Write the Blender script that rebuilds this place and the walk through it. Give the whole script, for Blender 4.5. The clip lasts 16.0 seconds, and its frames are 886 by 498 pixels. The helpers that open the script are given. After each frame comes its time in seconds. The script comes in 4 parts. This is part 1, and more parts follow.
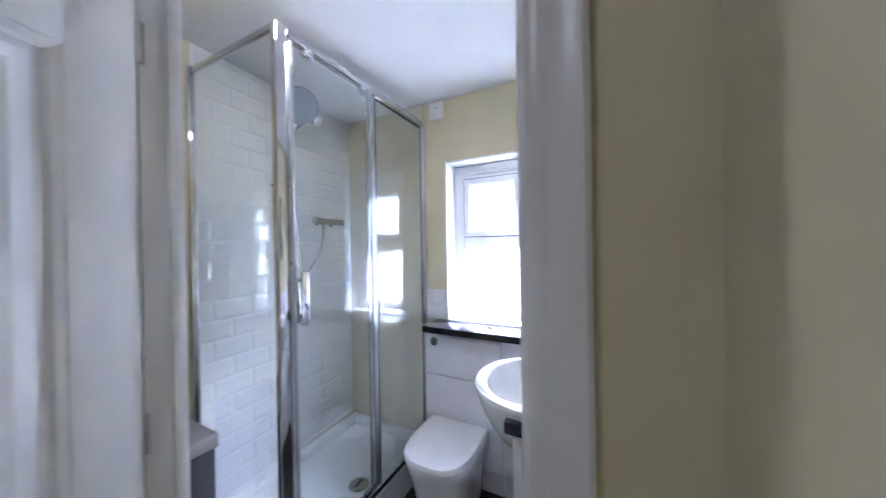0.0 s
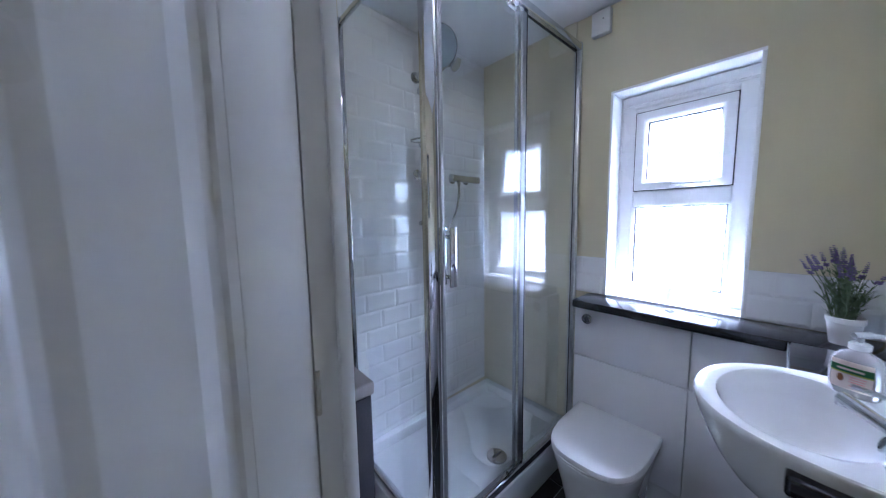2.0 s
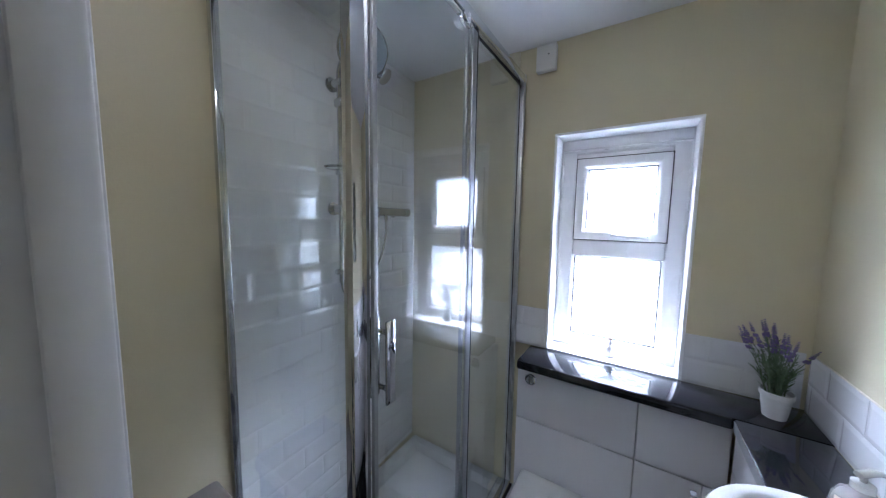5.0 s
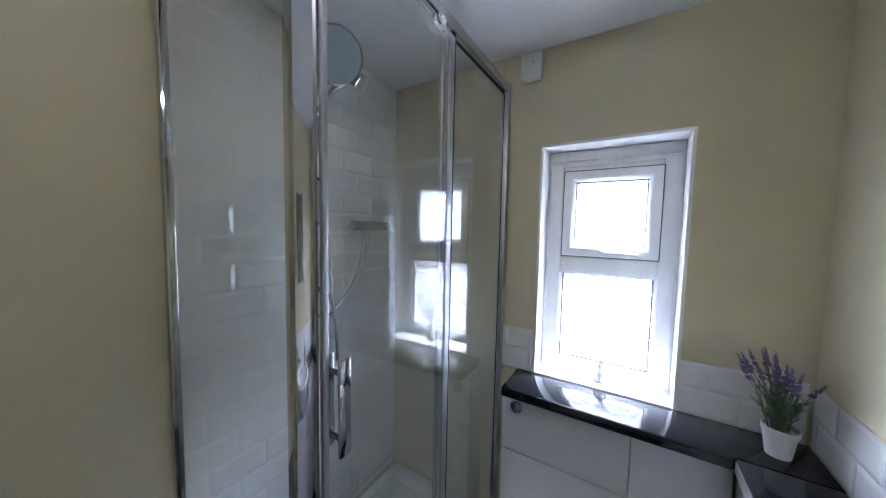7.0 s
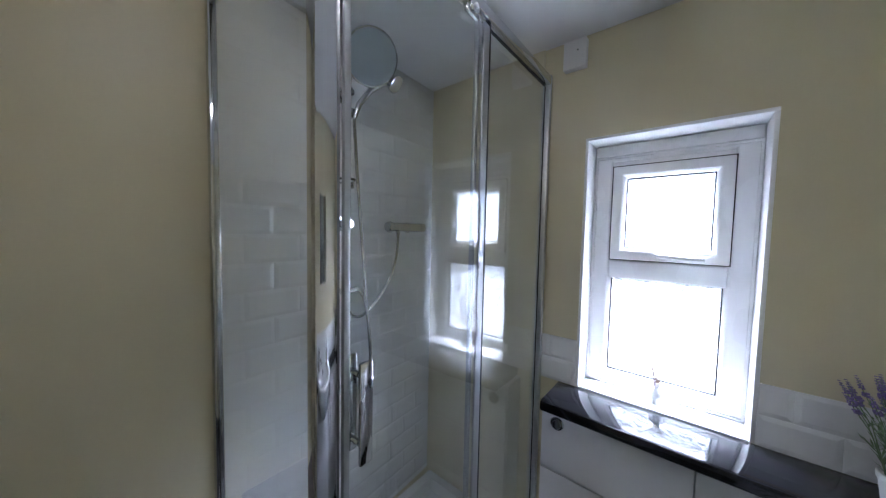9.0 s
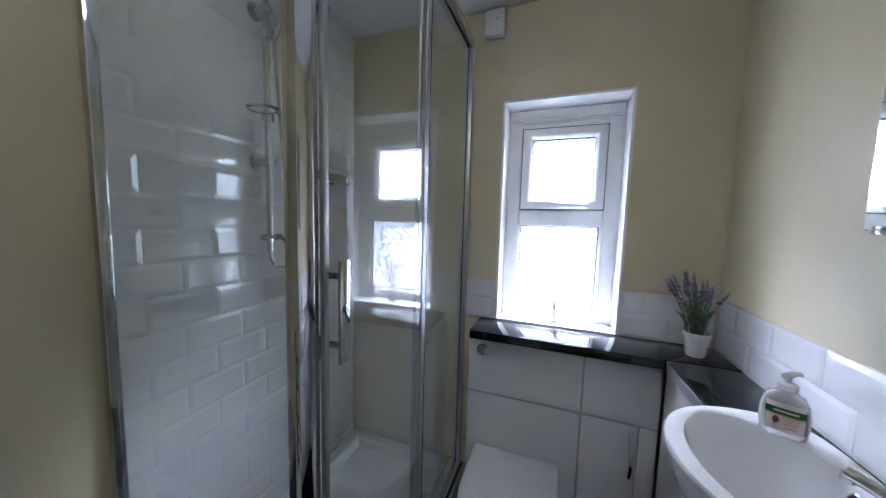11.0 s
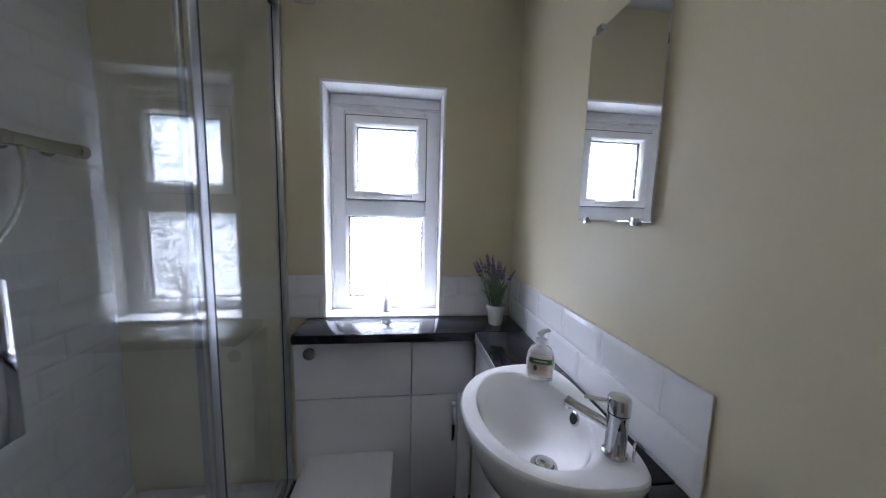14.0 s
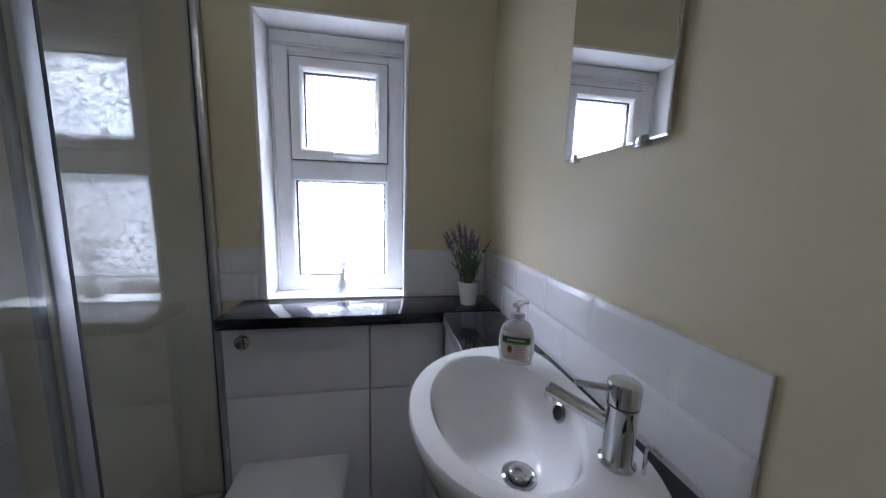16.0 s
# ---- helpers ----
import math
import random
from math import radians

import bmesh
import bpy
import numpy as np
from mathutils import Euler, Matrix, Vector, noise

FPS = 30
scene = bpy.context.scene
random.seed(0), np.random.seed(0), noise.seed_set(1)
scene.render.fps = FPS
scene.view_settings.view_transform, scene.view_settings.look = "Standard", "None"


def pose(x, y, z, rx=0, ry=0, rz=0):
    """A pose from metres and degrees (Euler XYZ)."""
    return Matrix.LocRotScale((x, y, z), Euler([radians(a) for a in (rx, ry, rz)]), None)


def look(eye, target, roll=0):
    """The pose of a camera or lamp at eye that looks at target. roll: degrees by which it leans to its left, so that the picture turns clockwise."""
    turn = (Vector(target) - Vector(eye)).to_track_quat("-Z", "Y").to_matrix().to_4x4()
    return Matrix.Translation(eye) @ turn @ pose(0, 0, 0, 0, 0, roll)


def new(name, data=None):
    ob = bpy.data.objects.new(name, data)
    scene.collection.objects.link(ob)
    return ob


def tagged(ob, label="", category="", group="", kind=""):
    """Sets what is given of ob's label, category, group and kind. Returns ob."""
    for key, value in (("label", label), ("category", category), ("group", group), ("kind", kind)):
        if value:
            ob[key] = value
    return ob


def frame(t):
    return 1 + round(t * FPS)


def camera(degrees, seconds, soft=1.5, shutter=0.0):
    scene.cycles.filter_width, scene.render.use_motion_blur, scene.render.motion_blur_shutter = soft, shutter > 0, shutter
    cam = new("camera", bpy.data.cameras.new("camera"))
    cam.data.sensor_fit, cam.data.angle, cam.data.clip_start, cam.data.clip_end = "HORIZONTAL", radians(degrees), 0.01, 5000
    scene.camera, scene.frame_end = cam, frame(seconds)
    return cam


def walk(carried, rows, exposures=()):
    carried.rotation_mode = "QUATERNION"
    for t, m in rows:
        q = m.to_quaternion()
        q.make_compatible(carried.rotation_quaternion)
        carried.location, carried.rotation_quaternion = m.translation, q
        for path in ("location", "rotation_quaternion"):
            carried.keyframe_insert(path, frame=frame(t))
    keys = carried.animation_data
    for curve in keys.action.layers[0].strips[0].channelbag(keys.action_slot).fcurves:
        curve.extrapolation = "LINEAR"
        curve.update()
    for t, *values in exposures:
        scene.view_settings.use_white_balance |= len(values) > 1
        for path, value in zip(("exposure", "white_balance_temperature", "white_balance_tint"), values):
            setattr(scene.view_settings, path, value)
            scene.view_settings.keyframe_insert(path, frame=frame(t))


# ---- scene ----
cam = camera(111.1, 16.0, soft=1.15, shutter=0.4)
# the clip's camera starts bright and bluish and darkens towards the window
EXPOSURES = [(0.0, 2.99, 5200, 21), (0.4, 2.82, 4930, 21), (0.8, 2.79, 4900, 21), (1.5, 2.3, 4900, 21), (2.5, 2.36, 4910, 20), (3.5, 2.28, 5010, 18), (6.0, 1.91, 5400, 17), (8.0, 1.88, 5450, 16), (10.5, 1.78, 5450, 17), (12.5, 1.64, 5500, 18), (14.0, 1.4, 5600, 18), (16.0, 1.13, 5650, 18)]
PATH = [
    (0, (0.02, -1.75, 1.402), (-0.893, 0.029, 1.395), -0.9),
    (0.5, (-0.014, -1.784, 1.408), (-1.274, -0.231, 1.4), -0.4),
    (1, (-0.066, -1.79, 1.383), (-1.51, -0.406, 1.363), -0.4),
    (1.5, (-0.154, -1.721, 1.322), (-1.652, -0.402, 1.194), -0.8),
    (2, (-0.233, -1.657, 1.353), (-1.73, -0.347, 1.149), -0.9),
    (2.5, (-0.392, -1.586, 1.398), (-1.707, -0.087, 1.246), 0.9),
    (3, (-0.450, -1.493, 1.488), (-1.696, 0.059, 1.302), 0.2),
    (3.5, (-0.482, -1.410, 1.454), (-1.736, 0.138, 1.277), 0.4),
    (5.8, (-0.514, -1.500, 1.593), (-1.520, 0.221, 1.430), 1.3),
    (6, (-0.520, -1.483, 1.592), (-1.527, 0.239, 1.448), 1.4),
    (6.5, (-0.500, -1.426, 1.606), (-1.527, 0.285, 1.470), 1.2),
    (7, (-0.497, -1.364, 1.586), (-1.552, 0.330, 1.449), 1.2),
    (7.5, (-0.489, -1.334, 1.608), (-1.656, 0.284, 1.475), 1.0),
    (8, (-0.473, -1.296, 1.618), (-1.749, 0.239, 1.482), 0.8),
    (8.2, (-0.471, -1.285, 1.626), (-1.766, 0.234, 1.503), 0.9),
    (10.3, (-0.567, -1.413, 1.437), (-1.572, 0.311, 1.303), 1.6),
    (10.5, (-0.569, -1.428, 1.434), (-1.485, 0.344, 1.283), 1.6),
    (11, (-0.596, -1.438, 1.398), (-1.290, 0.429, 1.221), 1.6),
    (11.5, (-0.588, -1.443, 1.380), (-1.163, 0.459, 1.151), 1.4),
    (12, (-0.571, -1.469, 1.418), (-1.025, 0.460, 1.153), 1.4),
    (12.5, (-0.544, -1.479, 1.424), (-0.823, 0.482, 1.151), 1.3),
    (13, (-0.490, -1.472, 1.420), (-0.566, 0.511, 1.164), 1.4),
    (13.5, (-0.491, -1.432, 1.411), (-0.356, 0.547, 1.161), 1.6),
    (14, (-0.492, -1.367, 1.410), (-0.253, 0.606, 1.186), 1.5),
    (14.5, (-0.472, -1.285, 1.409), (-0.145, 0.679, 1.218), 1.5),
    (15, (-0.428, -1.221, 1.396), (-0.053, 0.735, 1.209), 1.5),
    (15.5, (-0.395, -1.193, 1.352), (-0.030, 0.764, 1.163), 1.4),
    (16, (-0.390, -1.197, 1.295), (-0.052, 0.757, 1.031), 1.5),
]
walk(cam, [(t, look(eye, target, roll)) for t, eye, target, roll in PATH], EXPOSURES)

# ---- light ----
world = bpy.data.worlds.new("sky")
scene.world = world
world.use_nodes = True
wn, wl = world.node_tree.nodes, world.node_tree.links
sky = wn.new("ShaderNodeTexSky")
sky.sky_type, sky.sun_disc = "NISHITA", False
sky.sun_elevation, sky.sun_rotation = radians(40), radians(200)
wn["Background"].inputs["Strength"].default_value = 0.12
wl.new(sky.outputs["Color"], wn["Background"].inputs["Color"])


def area(name, m, sx, sy, watts, colour):
    lamp = bpy.data.lights.new(name, "AREA")
    lamp.shape, lamp.size, lamp.size_y, lamp.energy, lamp.color = "RECTANGLE", sx, sy, watts, colour
    ob = new(name, lamp)
    ob.matrix_world = m
    return ob


# the brighter sky high over the garden, falling steeply through the window
area("sky_light", look((-0.62, 1.05, 2.95), (-0.58, 0.1, 1.30)), 3.0, 1.0, 310, (0.90, 0.925, 1.0))
# added fill lamp under the hall ceiling, without a fitting
area("hall_fill", look((-0.4, -2.6, 2.33), (-0.4, -2.6, 0)), 0.3, 0.3, 0.45, (1.0, 0.95, 0.88))


# ---- materials ----
def mat(name, colour, rough=0.5, metal=0.0, bump=0.0, scale=60.0, vary=0.06, trans=0.0, coat=0.0, ior=1.45, blotch=3.0, spec=0.5):
    m = bpy.data.materials.new(name)
    m.use_nodes = True
    n, l = m.node_tree.nodes, m.node_tree.links
    p = n["Principled BSDF"]
    p.inputs["Base Color"].default_value = (*colour, 1)
    p.inputs["Roughness"].default_value = rough
    p.inputs["Metallic"].default_value = metal
    p.inputs["Transmission Weight"].default_value = trans
    p.inputs["Coat Weight"].default_value = coat
    p.inputs["Coat Roughness"].default_value = 0.05
    p.inputs["IOR"].default_value = ior
    p.inputs["Specular IOR Level"].default_value = spec
    co = n.new("ShaderNodeTexCoord")
    if vary:
        big, fine, mix, ramp = n.new("ShaderNodeTexNoise"), n.new("ShaderNodeTexNoise"), n.new("ShaderNodeMix"), n.new("ShaderNodeMix")
        big.inputs["Scale"].default_value, fine.inputs["Scale"].default_value = blotch, scale
        big.inputs["Detail"].default_value = 4
        l.new(co.outputs["Object"], big.inputs["Vector"])
        l.new(co.outputs["Object"], fine.inputs["Vector"])
        mix.inputs[0].default_value = 0.4
        l.new(big.outputs["Fac"], mix.inputs[2])
        l.new(fine.outputs["Fac"], mix.inputs[3])
        ramp.data_type = "RGBA"
        ramp.inputs[6].default_value = (*[max(0, c * (1 - vary * 2)) for c in colour], 1)
        ramp.inputs[7].default_value = (*[min(1, c * (1 + vary * 2)) for c in colour], 1)
        l.new(mix.outputs[0], ramp.inputs[0])
        l.new(ramp.outputs[2], p.inputs["Base Color"])
        rr = n.new("ShaderNodeMapRange")
        rr.inputs[3].default_value, rr.inputs[4].default_value = max(0, rough - rough * 0.25), min(1, rough + rough * 0.25)
        l.new(big.outputs["Fac"], rr.inputs[0])
        l.new(rr.outputs[0], p.inputs["Roughness"])
    if bump:
        bt, b = n.new("ShaderNodeTexNoise"), n.new("ShaderNodeBump")
        bt.inputs["Scale"].default_value, bt.inputs["Detail"].default_value = scale, 5
        b.inputs["Strength"].default_value, b.inputs["Distance"].default_value = bump, 0.002
        l.new(co.outputs["Object"], bt.inputs["Vector"])
        l.new(bt.outputs["Fac"], b.inputs["Height"])
        l.new(b.outputs["Normal"], p.inputs["Normal"])
    return m


PAINT = mat("yellow_emulsion", (0.67, 0.607, 0.42), 0.40, bump=0.15, scale=140, vary=0.02)
CEIL = mat("ceiling_white", (0.80, 0.80, 0.80), 0.8, bump=0.1, scale=120, vary=0.015)
GLOSS = mat("white_gloss_paint", (0.78, 0.78, 0.79), 0.3, bump=0.08, scale=50, vary=0.02)
REVEAL = mat("white_reveal_paint", (0.88, 0.88, 0.88), 0.4, bump=0.06, scale=60, vary=0.015)
UPVC = mat("white_upvc", (0.88, 0.885, 0.89), 0.28, vary=0.012)
TILE = mat("white_glazed_tile", (0.78, 0.78, 0.78), 0.07, bump=0.03, scale=18, vary=0.015, coat=0.6)
GROUT = mat("grout", (0.80, 0.80, 0.795), 0.75, bump=0.2, scale=250, vary=0.06)
UNIT = mat("white_satin_laminate", (0.76, 0.75, 0.76), 0.35, vary=0.01)
BLACK = mat("black_polished_laminate", (0.012, 0.012, 0.014), 0.08, vary=0.1, scale=300, coat=0.4)
CERAMIC = mat("white_ceramic", (0.82, 0.82, 0.82), 0.06, vary=0.008, coat=0.5)
ACRYLIC = mat("white_acrylic", (0.78, 0.79, 0.79), 0.22, vary=0.012)
CHROME = mat("chrome", (0.62, 0.63, 0.65), 0.06, 1.0, vary=0.02)
SATIN = mat("satin_aluminium", (0.62, 0.63, 0.64), 0.36, 1.0, vary=0.03)
RUBBER = mat("dark_seal", (0.03, 0.03, 0.032), 0.6, vary=0.05)
SLATE = mat("dark_floor_tile", (0.018, 0.016, 0.015), 0.3, bump=0.2, scale=30, vary=0.25)
GREYLID = mat("grey_beige_lid", (0.30, 0.27, 0.25), 0.7, bump=0.3, scale=160, vary=0.08)
MIRROR = mat("mirror_silver", (0.9, 0.91, 0.91), 0.0, 1.0, vary=0)
PLASTIC = mat("white_plastic", (0.80, 0.79, 0.78), 0.35, vary=0.015)
HAMPER = mat("dark_woven_hamper", (0.06, 0.058, 0.065), 0.8, bump=0.5, scale=120, vary=0.2)
SOAP = mat("pearly_soap_plastic", (0.95, 0.93, 0.91), 0.10, trans=0.72, vary=0.02)
PUMP = mat("milky_pump_plastic", (0.90, 0.90, 0.89), 0.25, trans=0.4, vary=0.01)
LABEL = mat("label_cream", (0.78, 0.70, 0.62), 0.4, vary=0.05)
GREEN = mat("label_green", (0.03, 0.16, 0.05), 0.4, vary=0.05)
LIME = mat("label_lime", (0.42, 0.50, 0.10), 0.4, vary=0.05)
ALMOND = mat("label_brown", (0.22, 0.09, 0.03), 0.4, vary=0.2, blotch=60)
PINK = mat("label_pink", (0.75, 0.33, 0.30), 0.4, vary=0.05)
STEM = mat("lavender_green", (0.15, 0.21, 0.11), 0.6, vary=0.3, blotch=40)
FLOWER = mat("lavender_purple", (0.20, 0.15, 0.32), 0.7, vary=0.3, blotch=60)
POT = mat("white_pot", (0.76, 0.75, 0.73), 0.45, bump=0.1, scale=70, vary=0.03)
REED = mat("reed_sticks", (0.24, 0.17, 0.12), 0.7, vary=0.1)
HEADFACE = mat("shower_face", (0.30, 0.36, 0.40), 0.4, vary=0.05)
BRASS = mat("hinge_steel", (0.55, 0.53, 0.5), 0.35, 1.0, vary=0.05)
WETWALL = mat("smooth_wet_wall", (0.67, 0.62, 0.47), 0.35, vary=0.02)
PROFILE = mat("dull_aluminium", (0.42, 0.43, 0.44), 0.5, 1.0, vary=0.04)
CLEAR = mat("clear_glass", (0.945, 0.98, 0.973), 0.0, trans=1.0, vary=0, ior=1.5)


def obscure_glass():
    """Patterned privacy glass: leafy ripples in the surface."""
    m = bpy.data.materials.new("obscure_glass")
    m.use_nodes = True
    n, l = m.node_tree.nodes, m.node_tree.links
    p = n["Principled BSDF"]
    p.inputs["Base Color"].default_value = (0.97, 0.985, 0.98, 1)
    p.inputs["Transmission Weight"].default_value = 1
    p.inputs["Roughness"].default_value = 0.16
    p.inputs["IOR"].default_value = 1.5
    co, t, t2, add, b = n.new("ShaderNodeTexCoord"), n.new("ShaderNodeTexNoise"), n.new("ShaderNodeTexNoise"), n.new("ShaderNodeMath"), n.new("ShaderNodeBump")
    t.inputs["Scale"].default_value, t.inputs["Detail"].default_value, t.inputs["Distortion"].default_value = 19, 1.5, 2.4
    t2.inputs["Scale"].default_value, t2.inputs["Distortion"].default_value, t2.inputs["Detail"].default_value = 12, 2.5, 1
    l.new(co.outputs["Object"], t.inputs["Vector"])
    l.new(co.outputs["Object"], t2.inputs["Vector"])
    l.new(t.outputs["Fac"], add.inputs[0])
    l.new(t2.outputs["Fac"], add.inputs[1])
    l.new(add.outputs[0], b.inputs["Height"])
    b.inputs["Strength"].default_value, b.inputs["Distance"].default_value = 0.8, 0.006
    l.new(b.outputs["Normal"], p.inputs["Normal"])
    tr, mix, rng = n.new("ShaderNodeBsdfTranslucent"), n.new("ShaderNodeMixShader"), n.new("ShaderNodeMapRange")
    leaf, shade, tint = n.new("ShaderNodeTexNoise"), n.new("ShaderNodeMapRange"), n.new("ShaderNodeCombineColor")
    leaf.inputs["Scale"].default_value, leaf.inputs["Detail"].default_value, leaf.inputs["Distortion"].default_value = 19, 1.0, 3.2
    l.new(co.outputs["Object"], leaf.inputs["Vector"])
    shade.inputs[1].default_value, shade.inputs[2].default_value, shade.inputs[3].default_value, shade.inputs[4].default_value = 0.44, 0.56, 0.14, 0.80
    l.new(leaf.outputs["Fac"], shade.inputs[0])
    for k in range(3):
        l.new(shade.outputs[0], tint.inputs[k])
    l.new(tint.outputs[0], tr.inputs["Color"])
    l.new(b.outputs["Normal"], tr.inputs["Normal"])
    rng.inputs[1].default_value, rng.inputs[2].default_value, rng.inputs[3].default_value, rng.inputs[4].default_value = 0.6, 1.4, 0.62, 0.38
    l.new(add.outputs[0], rng.inputs[0])
    l.new(rng.outputs[0], mix.inputs[0])
    l.new(p.outputs[0], mix.inputs[1])
    l.new(tr.outputs[0], mix.inputs[2])
    l.new(mix.outputs[0], n["Material Output"].inputs[0])
    return m


def outside():
    """A bright overcast sky over a duller garden, under a pinkish roof edge."""
    m = bpy.data.materials.new("outside_glow")
    m.use_nodes = True
    n, l = m.node_tree.nodes, m.node_tree.links
    n.remove(n["Principled BSDF"])
    e, co, sep, ramp = n.new("ShaderNodeEmission"), n.new("ShaderNodeTexCoord"), n.new("ShaderNodeSeparateXYZ"), n.new("ShaderNodeValToRGB")
    rng = n.new("ShaderNodeMapRange")
    rng.inputs[1].default_value, rng.inputs[2].default_value = -1.0, 7.0
    l.new(co.outputs["Object"], sep.inputs[0])
    l.new(sep.outputs[2], rng.inputs[0])
    l.new(rng.outputs[0], ramp.inputs[0])
    r = ramp.color_ramp
    r.elements[0].position, r.elements[0].color = 0.19, (0.22, 0.225, 0.225, 1)
    r.elements[1].position, r.elements[1].color = 0.285, (0.34, 0.35, 0.355, 1)
    for at, c in ((0.325, (0.76, 0.89, 1.0, 1)), (0.44, (0.76, 0.89, 1.0, 1)), (0.465, (0.66, 0.58, 0.60, 1)), (0.50, (0.66, 0.60, 0.62, 1)), (0.54, (0.95, 1.1, 1.22, 1)), (1.0, (1.5, 1.72, 1.9, 1))):
        r.elements.new(at).color = c
    l.new(ramp.outputs[0], e.inputs["Color"])
    e.inputs["Strength"].default_value = 4.0
    l.new(e.outputs[0], n["Material Output"].inputs[0])
    return m


def glow(name, colour, power):
    m = bpy.data.materials.new(name)
    m.use_nodes = True
    p = m.node_tree.nodes["Principled BSDF"]
    p.inputs["Emission Color"].default_value = (*colour, 1)
    p.inputs["Emission Strength"].default_value = power
    return m


PANE = obscure_glass()
OUTSIDE = outside()
LAMPGLOW = glow("lamp_glow", (1.0, 0.92, 0.80), 22)


# ---- mesh helpers ----
def box_bm(x0, x1, y0, y1, z0, z1, bevel=0.0, seg=2, bm=None):
    bm = bm or bmesh.new()
    made = bmesh.ops.create_cube(bm, size=1.0, matrix=Matrix.LocRotScale(((x0 + x1) / 2, (y0 + y1) / 2, (z0 + z1) / 2), None, (x1 - x0, y1 - y0, z1 - z0)))
    if bevel:
        vs = set(made["verts"])
        es = [e for e in bm.edges if e.verts[0] in vs]
        bmesh.ops.bevel(bm, geom=es, offset=bevel, segments=seg, affect="EDGES", profile=0.5)
    return bm


def rod_bm(points, r, seg=12, bm=None, cap=True):
    """A round tube along points; r is one radius or one for each point."""
    bm = bm or bmesh.new()
    pts = [Vector(p) for p in points]
    rs = r if isinstance(r, (list, tuple)) else [r] * len(pts)
    rings, side = [], None
    for i, p in enumerate(pts):
        d = (pts[min(i + 1, len(pts) - 1)] - pts[max(i - 1, 0)]).normalized()
        if side is None:
            side = d.cross(Vector((0, 0, 1)) if abs(d.z) < 0.9 else Vector((1, 0, 0))).normalized()
        side = (side - d * side.dot(d)).normalized()
        up = d.cross(side)
        rings.append([bm.verts.new(p + rs[i] * (math.cos(a) * side + math.sin(a) * up)) for a in [2 * math.pi * k / seg for k in range(seg)]])
    for a, b in zip(rings, rings[1:]):
        for k in range(seg):
            bm.faces.new((a[k], a[(k + 1) % seg], b[(k + 1) % seg], b[k]))
    if cap:
        bm.faces.new(rings[0][::-1])
        bm.faces.new(rings[-1])
    bmesh.ops.recalc_face_normals(bm, faces=bm.faces[:])
    return bm


def lathe_bm(profile, seg=32, sx=1.0, sy=1.0, bm=None):
    """A turned shape about z through the origin from (radius, z) pairs."""
    bm = bm or bmesh.new()
    rings = [[bm.verts.new((sx * r * math.cos(2 * math.pi * k / seg), sy * r * math.sin(2 * math.pi * k / seg), z)) for k in range(seg)] for r, z in profile]
    for a, b in zip(rings, rings[1:]):
        for k in range(seg):
            bm.faces.new((a[k], a[(k + 1) % seg], b[(k + 1) % seg], b[k]))
    bm.faces.new(rings[0][::-1])
    bm.faces.new(rings[-1])
    bmesh.ops.remove_doubles(bm, verts=bm.verts[:], dist=1e-5)
    bmesh.ops.recalc_face_normals(bm, faces=bm.faces[:])
    return bm


def moved(bm, m):
    bmesh.ops.transform(bm, matrix=m, verts=bm.verts[:])
    return bm


def part(name, bm, material, parent=None, label="", smooth=True):
    """Links a bmesh as one mesh object under a thing or a part."""
    if smooth:
        for f in bm.faces:
            f.smooth = True
        for e in bm.edges:
            if len(e.link_faces) == 2 and e.calc_face_angle(0) > radians(38):
                e.smooth = False
    me = bpy.data.meshes.new(name)
    bm.to_mesh(me)
    bm.free()
    me.materials.append(material)
    ob = new(name, me)
    if parent:
        ob.parent = parent
        ob.matrix_parent_inverse = Matrix.Identity(4)
    if label:
        ob["label"] = label
    return ob


def thing(name, at, label, category, group="", kind=""):
    """An empty at the base of a thing; its parts are built in the thing's own space."""
    ob = new(name)
    ob.empty_display_size = 0.05
    ob.matrix_world = at if isinstance(at, Matrix) else Matrix.Translation(at)
    return tagged(ob, label, category, group, kind)


def setting(name, bm, material, label, category):
    return tagged(part(name, bm, material, smooth=False), label, category, kind="structure")


# ---- structure ----
CEILING = 2.355
LEFT = -1.65          # left wall
WX0, WX1, WZ0, WZ1 = -0.843, -0.340, 0.94, 1.941   # window opening
DX0, DX1, DY0, DY1, DZ = -0.74, -0.038, -1.50, -1.44, 2.04   # doorway


def wall_with_hole(x0, x1, y0, y1, z1, hx0, hx1, hz0, hz1):
    bm = bmesh.new()
    box_bm(x0, hx0, y0, y1, 0, z1, bm=bm)
    box_bm(hx1, x1, y0, y1, 0, z1, bm=bm)
    box_bm(hx0, hx1, y0, y1, hz1, z1, bm=bm)
    if hz0 > 0:
        box_bm(hx0, hx1, y0, y1, 0, hz0, bm=bm)
    return bm


LINING = 0.03
setting("wall_north", wall_with_hole(LEFT - 0.1, 0.1, 0, 0.28, CEILING, WX0 - 0.012, WX1 + 0.012, WZ0 - 0.035, WZ1 + 0.012), PAINT, "pale yellow painted plaster wall with a window opening", "wall")
setting("wall_east", box_bm(0, 0.1, DY1, 0, 0, CEILING), PAINT, "pale yellow painted plaster wall behind the basin", "wall")
